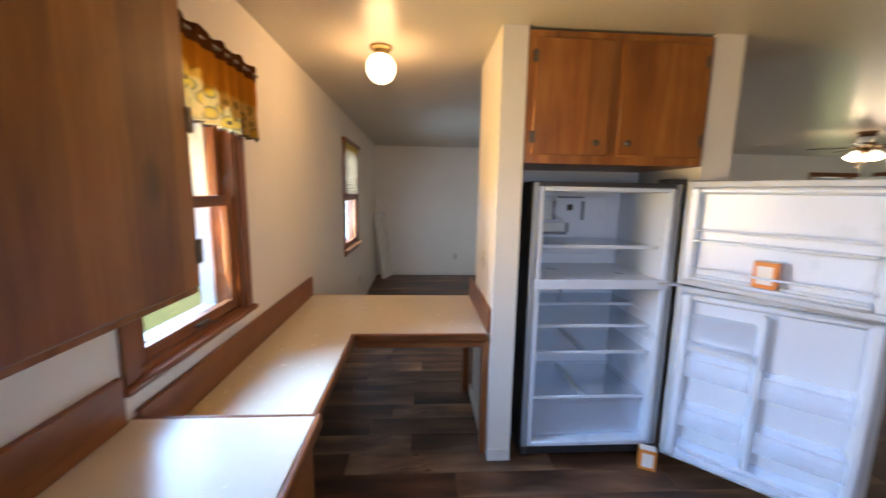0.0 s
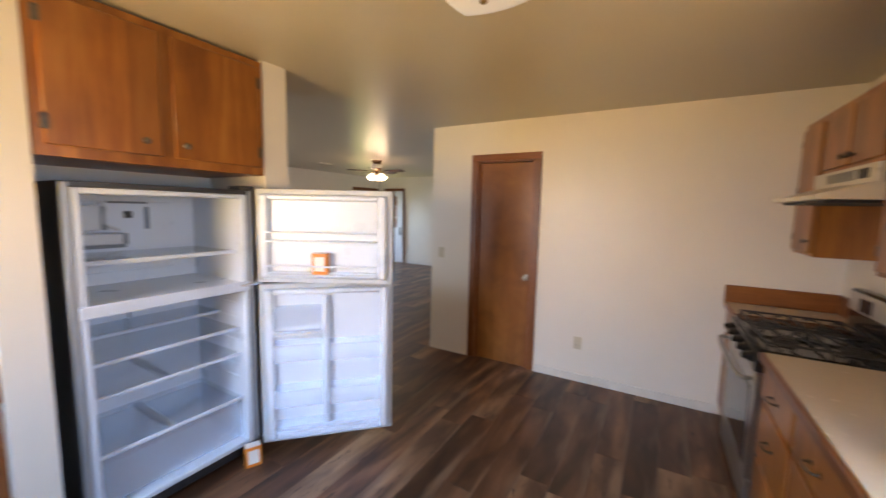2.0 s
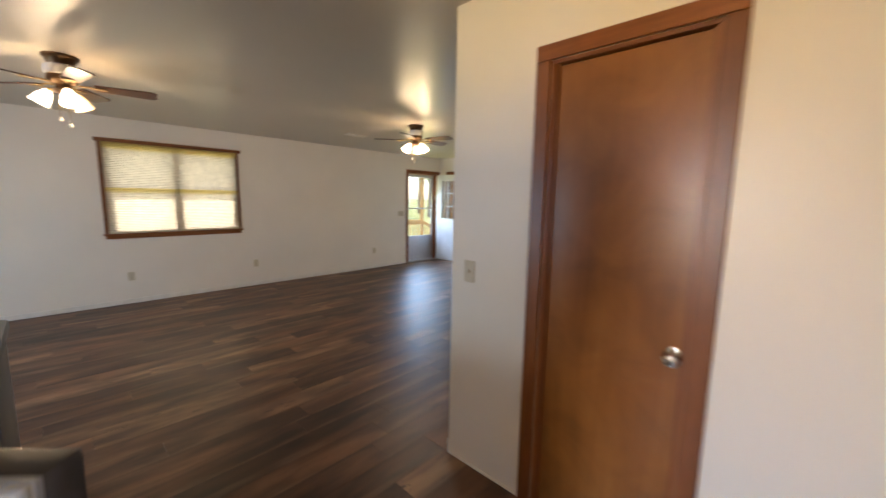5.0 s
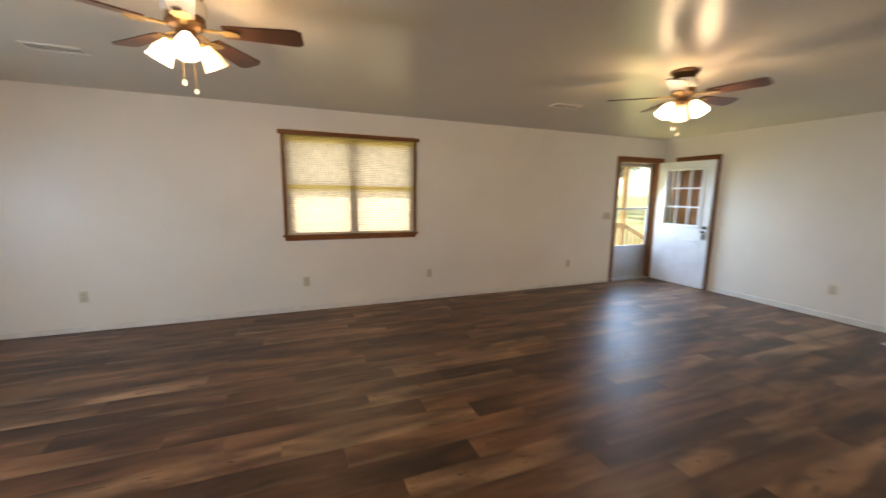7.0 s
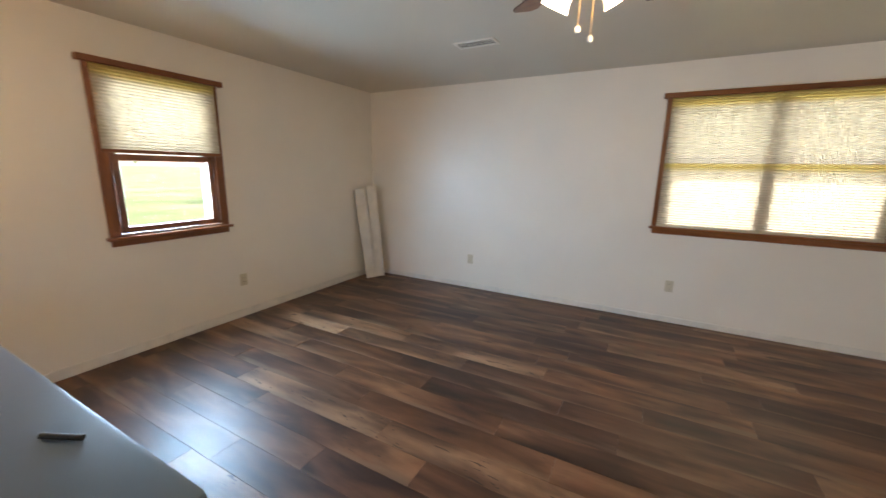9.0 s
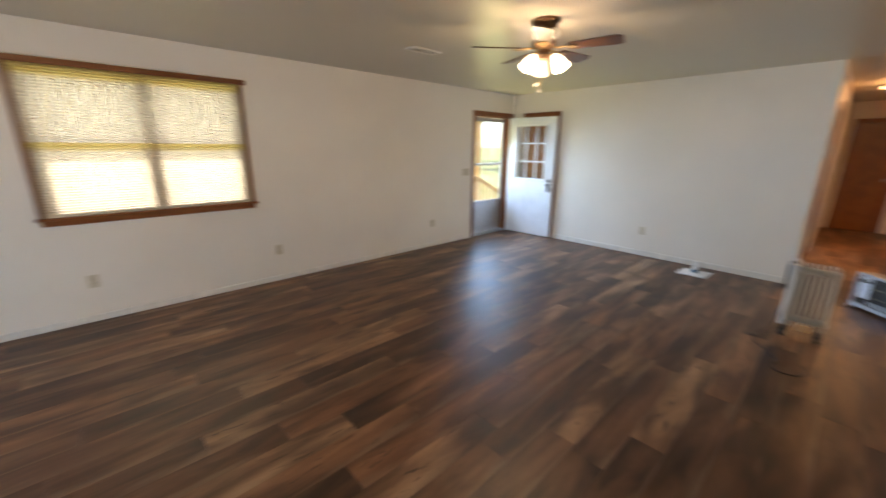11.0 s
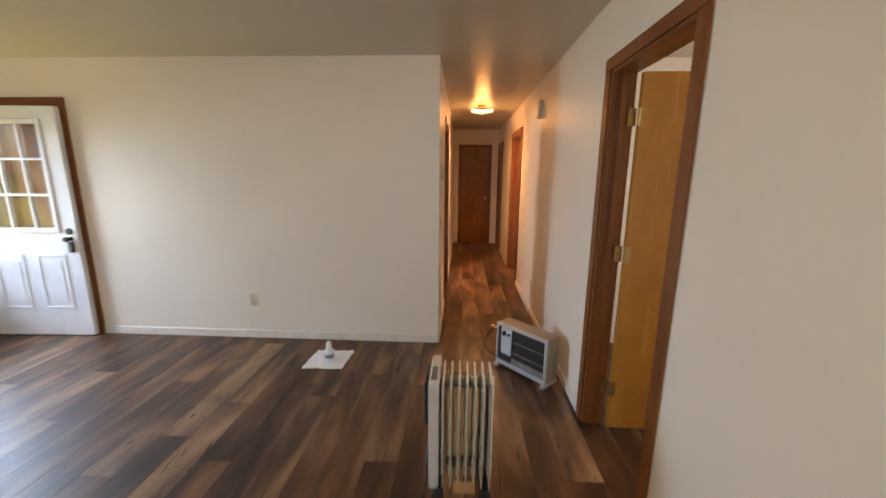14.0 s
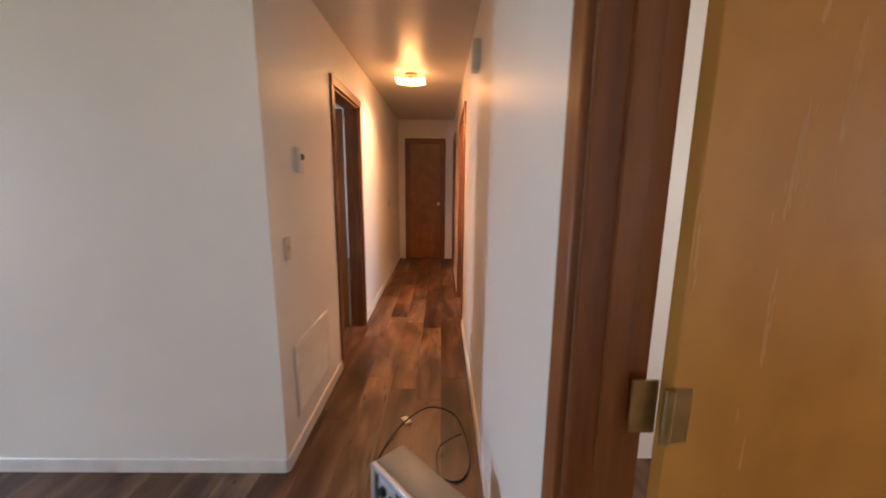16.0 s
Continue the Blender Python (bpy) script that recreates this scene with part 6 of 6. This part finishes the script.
for i in range(7):
    xx = PX0 + i * 0.72
    wpart("rafter", box(xx, xx + 0.04, PY0, PY1 + 0.25, 2.34, 2.46), post_wood, dk)
for x0, x1 in ((PX0 + 0.11, 7.95), (8.04, 10.06)):
    wpart("rail", box(x0, x1, PY1 - 0.105, PY1 - 0.005, 0.80, 0.84, bev=0.004), post_wood, dk)
    wpart("rail", box(x0, x1, PY1 - 0.075, PY1 - 0.035, 0.70, 0.79, bev=0.004), post_wood, dk)
    wpart("rail", box(x0, x1, PY1 - 0.075, PY1 - 0.035, 0.02, 0.10, bev=0.004), post_wood, dk)
    k = int((x1 - x0) / 0.14)
    for i in range(1, k):
        xx = x0 + (x1 - x0) * i / k
        wpart("baluster", box(xx - 0.017, xx + 0.017, PY1 - 0.072, PY1 - 0.038, 0.10, 0.70), post_wood, dk)
for s in range(3):
    wpart("step", box(PX1 + 0.005 + s * 0.28, PX1 + 0.285 + s * 0.28, PY0 + 0.45, PY1 - 0.02, -0.20 - s * 0.12, -0.16 - s * 0.12, bev=0.004), deck_wood, dk)
for z0 in (0.72, 0.04):
    slope = box(0.0, 1.06, -0.03, 0.03, 0.0, 0.09, bev=0.004)
    slope.transform(pose(10.15, PY1 - 0.055, z0, 0, 25, 0))
    wpart("stair_rail", slope, post_wood, dk)
for i in range(1, 7):
    xx = 10.15 + i * 0.14
    drop = i * 0.14 * math.tan(radians(25))
    wpart("baluster", box(xx - 0.017, xx + 0.017, PY1 - 0.072, PY1 - 0.038, 0.08 - drop, 0.76 - drop), post_wood, dk)
wpart("post", box(11.10, 11.19, PY1 - 0.10, PY1 - 0.01, -0.5, 0.44, bev=0.004), post_wood, dk)

bark = plain("grey_bark", (0.16, 0.13, 0.10), 0.9, vary=0.2, scale=12, relief=0.6, relief_scale=40)


def leaf_material():
    """Thin leaves: part of the light goes through them."""
    m, t, b = shader("young_spring_leaves")
    pos = t.nodes.new("ShaderNodeNewGeometry").outputs["Position"]
    n = nd(t, "ShaderNodeTexNoise", Scale=1.5, Detail=4.0)
    t.links.new(pos, n.inputs["Vector"])
    c = ramp(t, n.outputs[0], [(0.3, (0.09, 0.13, 0.03)), (0.7, (0.20, 0.26, 0.07))])
    df, tl, mx = t.nodes.new("ShaderNodeBsdfDiffuse"), t.nodes.new("ShaderNodeBsdfTranslucent"), t.nodes.new("ShaderNodeMixShader")
    mx.inputs[0].default_value = 0.5
    t.links.new(c, df.inputs[0])
    t.links.new(c, tl.inputs[0])
    t.links.new(df.outputs[0], mx.inputs[1])
    t.links.new(tl.outputs[0], mx.inputs[2])
    t.links.new(mx.outputs[0], t.nodes["Material Output"].inputs[0])
    return m


leafage = leaf_material()


def tree(x, y, h, seed, label):
    r = random.Random(seed)
    t_ = thing("tree", (x, y, -0.5), label, "tree", "trees beyond the lawn")
    bm = bmesh.new()
    rod(bm, (0, 0, 0), (0.1, 0, h * 0.55), h * 0.03, h * 0.016, 10)
    tips = []
    for i in range(16):
        a, z = r.uniform(0, 6.28), h * r.uniform(0.25, 0.55)
        l = h * r.uniform(0.22, 0.42)
        p = Vector((0.06, 0, z))
        q = p + Vector((math.cos(a) * l * 0.75, math.sin(a) * l * 0.75, l * 0.75))
        rod(bm, p, q, h * 0.010, h * 0.003, 6)
        for _ in range(5):
            u = r.uniform(0.4, 1.0)
            tips.append((p.lerp(q, u) + Vector((r.gauss(0, 1), r.gauss(0, 1), r.gauss(0, 0.8))) * h * 0.05, h * r.uniform(0.035, 0.07)))
    part("trunk", bm, bark, t_)
    vs, fs = [], []
    for c, s in tips:
        for _ in range(26):
            p = c + Vector((r.gauss(0, 1), r.gauss(0, 1), r.gauss(0, 1))) * s
            u = Vector((r.gauss(0, 1), r.gauss(0, 1), r.gauss(0, 1))).normalized() * h * 0.011
            v = u.orthogonal() * 0.7
            k = len(vs)
            vs += [p - u, p + v, p + u, p - v]
            fs.append((k, k + 1, k + 2, k + 3))
    me = bpy.data.meshes.new("crown")
    me.from_pydata([tuple(v) for v in vs], [], fs)
    me.materials.append(leafage)
    ob = new("crown", me)
    ob.parent = t_


for x, y, h, s in ((4.0, 34, 9, 1), (10.5, 38, 11, 2), (14.5, 33, 8, 3), (19, 40, 12, 4), (8.0, 46, 10, 5), (25, 36, 10, 6), (-22, 12, 9, 7), (-26, 4, 11, 8), (-20, 20, 8, 9), (16, 50, 13, 10), (12.5, 28, 6, 11), (31, 30, 11, 12), (37, 38, 13, 13), (43, 29, 12, 14), (50, 36, 14, 15), (46, 45, 13, 16), (57, 33, 14, 17), (34, 46, 12, 18), (62, 44, 15, 19)):
    tree(x, y, h, s, "leafing spring tree standing beyond the lawn")

# ---- floor planks ----
PW, PL = 0.178, 1.22


def plank_mesh(length):
    return mesh_of("plank", box(0, length - 0.0008, 0, PW - 0.0008, -0.008, 0.0, bev=0.0006), planks)


def spans(y):
    """Stretches of floor along x for a row of planks whose middle is at y."""
    if y < YS - 0.05:
        return [(XW, XP + 0.06), (XP + 0.12, XH)]
    return [(XW, XH)]


full = plank_mesh(PL)
short = {}
rng = random.Random(7)
rest = bmesh.new()
count = 0
y = YK - 0.05
while y < YN:
    for a, b in spans(y + PW / 2):
        x = a - rng.uniform(0.1, PL - 0.1)
        while x < b:
            l, r = max(x, a), min(x + PL, b)
            if r - l > 0.03:
                near = (1.9 < y + PW / 2 < 6.2 and -0.9 < l < 8.6) or (y + PW / 2 <= 1.9 and -0.9 < l < 3.6)
                if near and count < 300:
                    length = round(r - l, 2)
                    if length > PL - 0.01:
                        me = full
                    else:
                        me = short.setdefault(length, None) or plank_mesh(length)
                        short[length] = me
                    ob = new("plank", me)
                    ob.location = (l, y, 0)
                    ob.parent = floor
                    count += 1
                else:
                    bx(rest, l, r - 0.0015, y, y + PW - 0.0015, -0.008, 0.0)
            x += PL
    y += PW
part("far_planks", rest, planks, floor, smooth=False)["kind"] = "stuff"
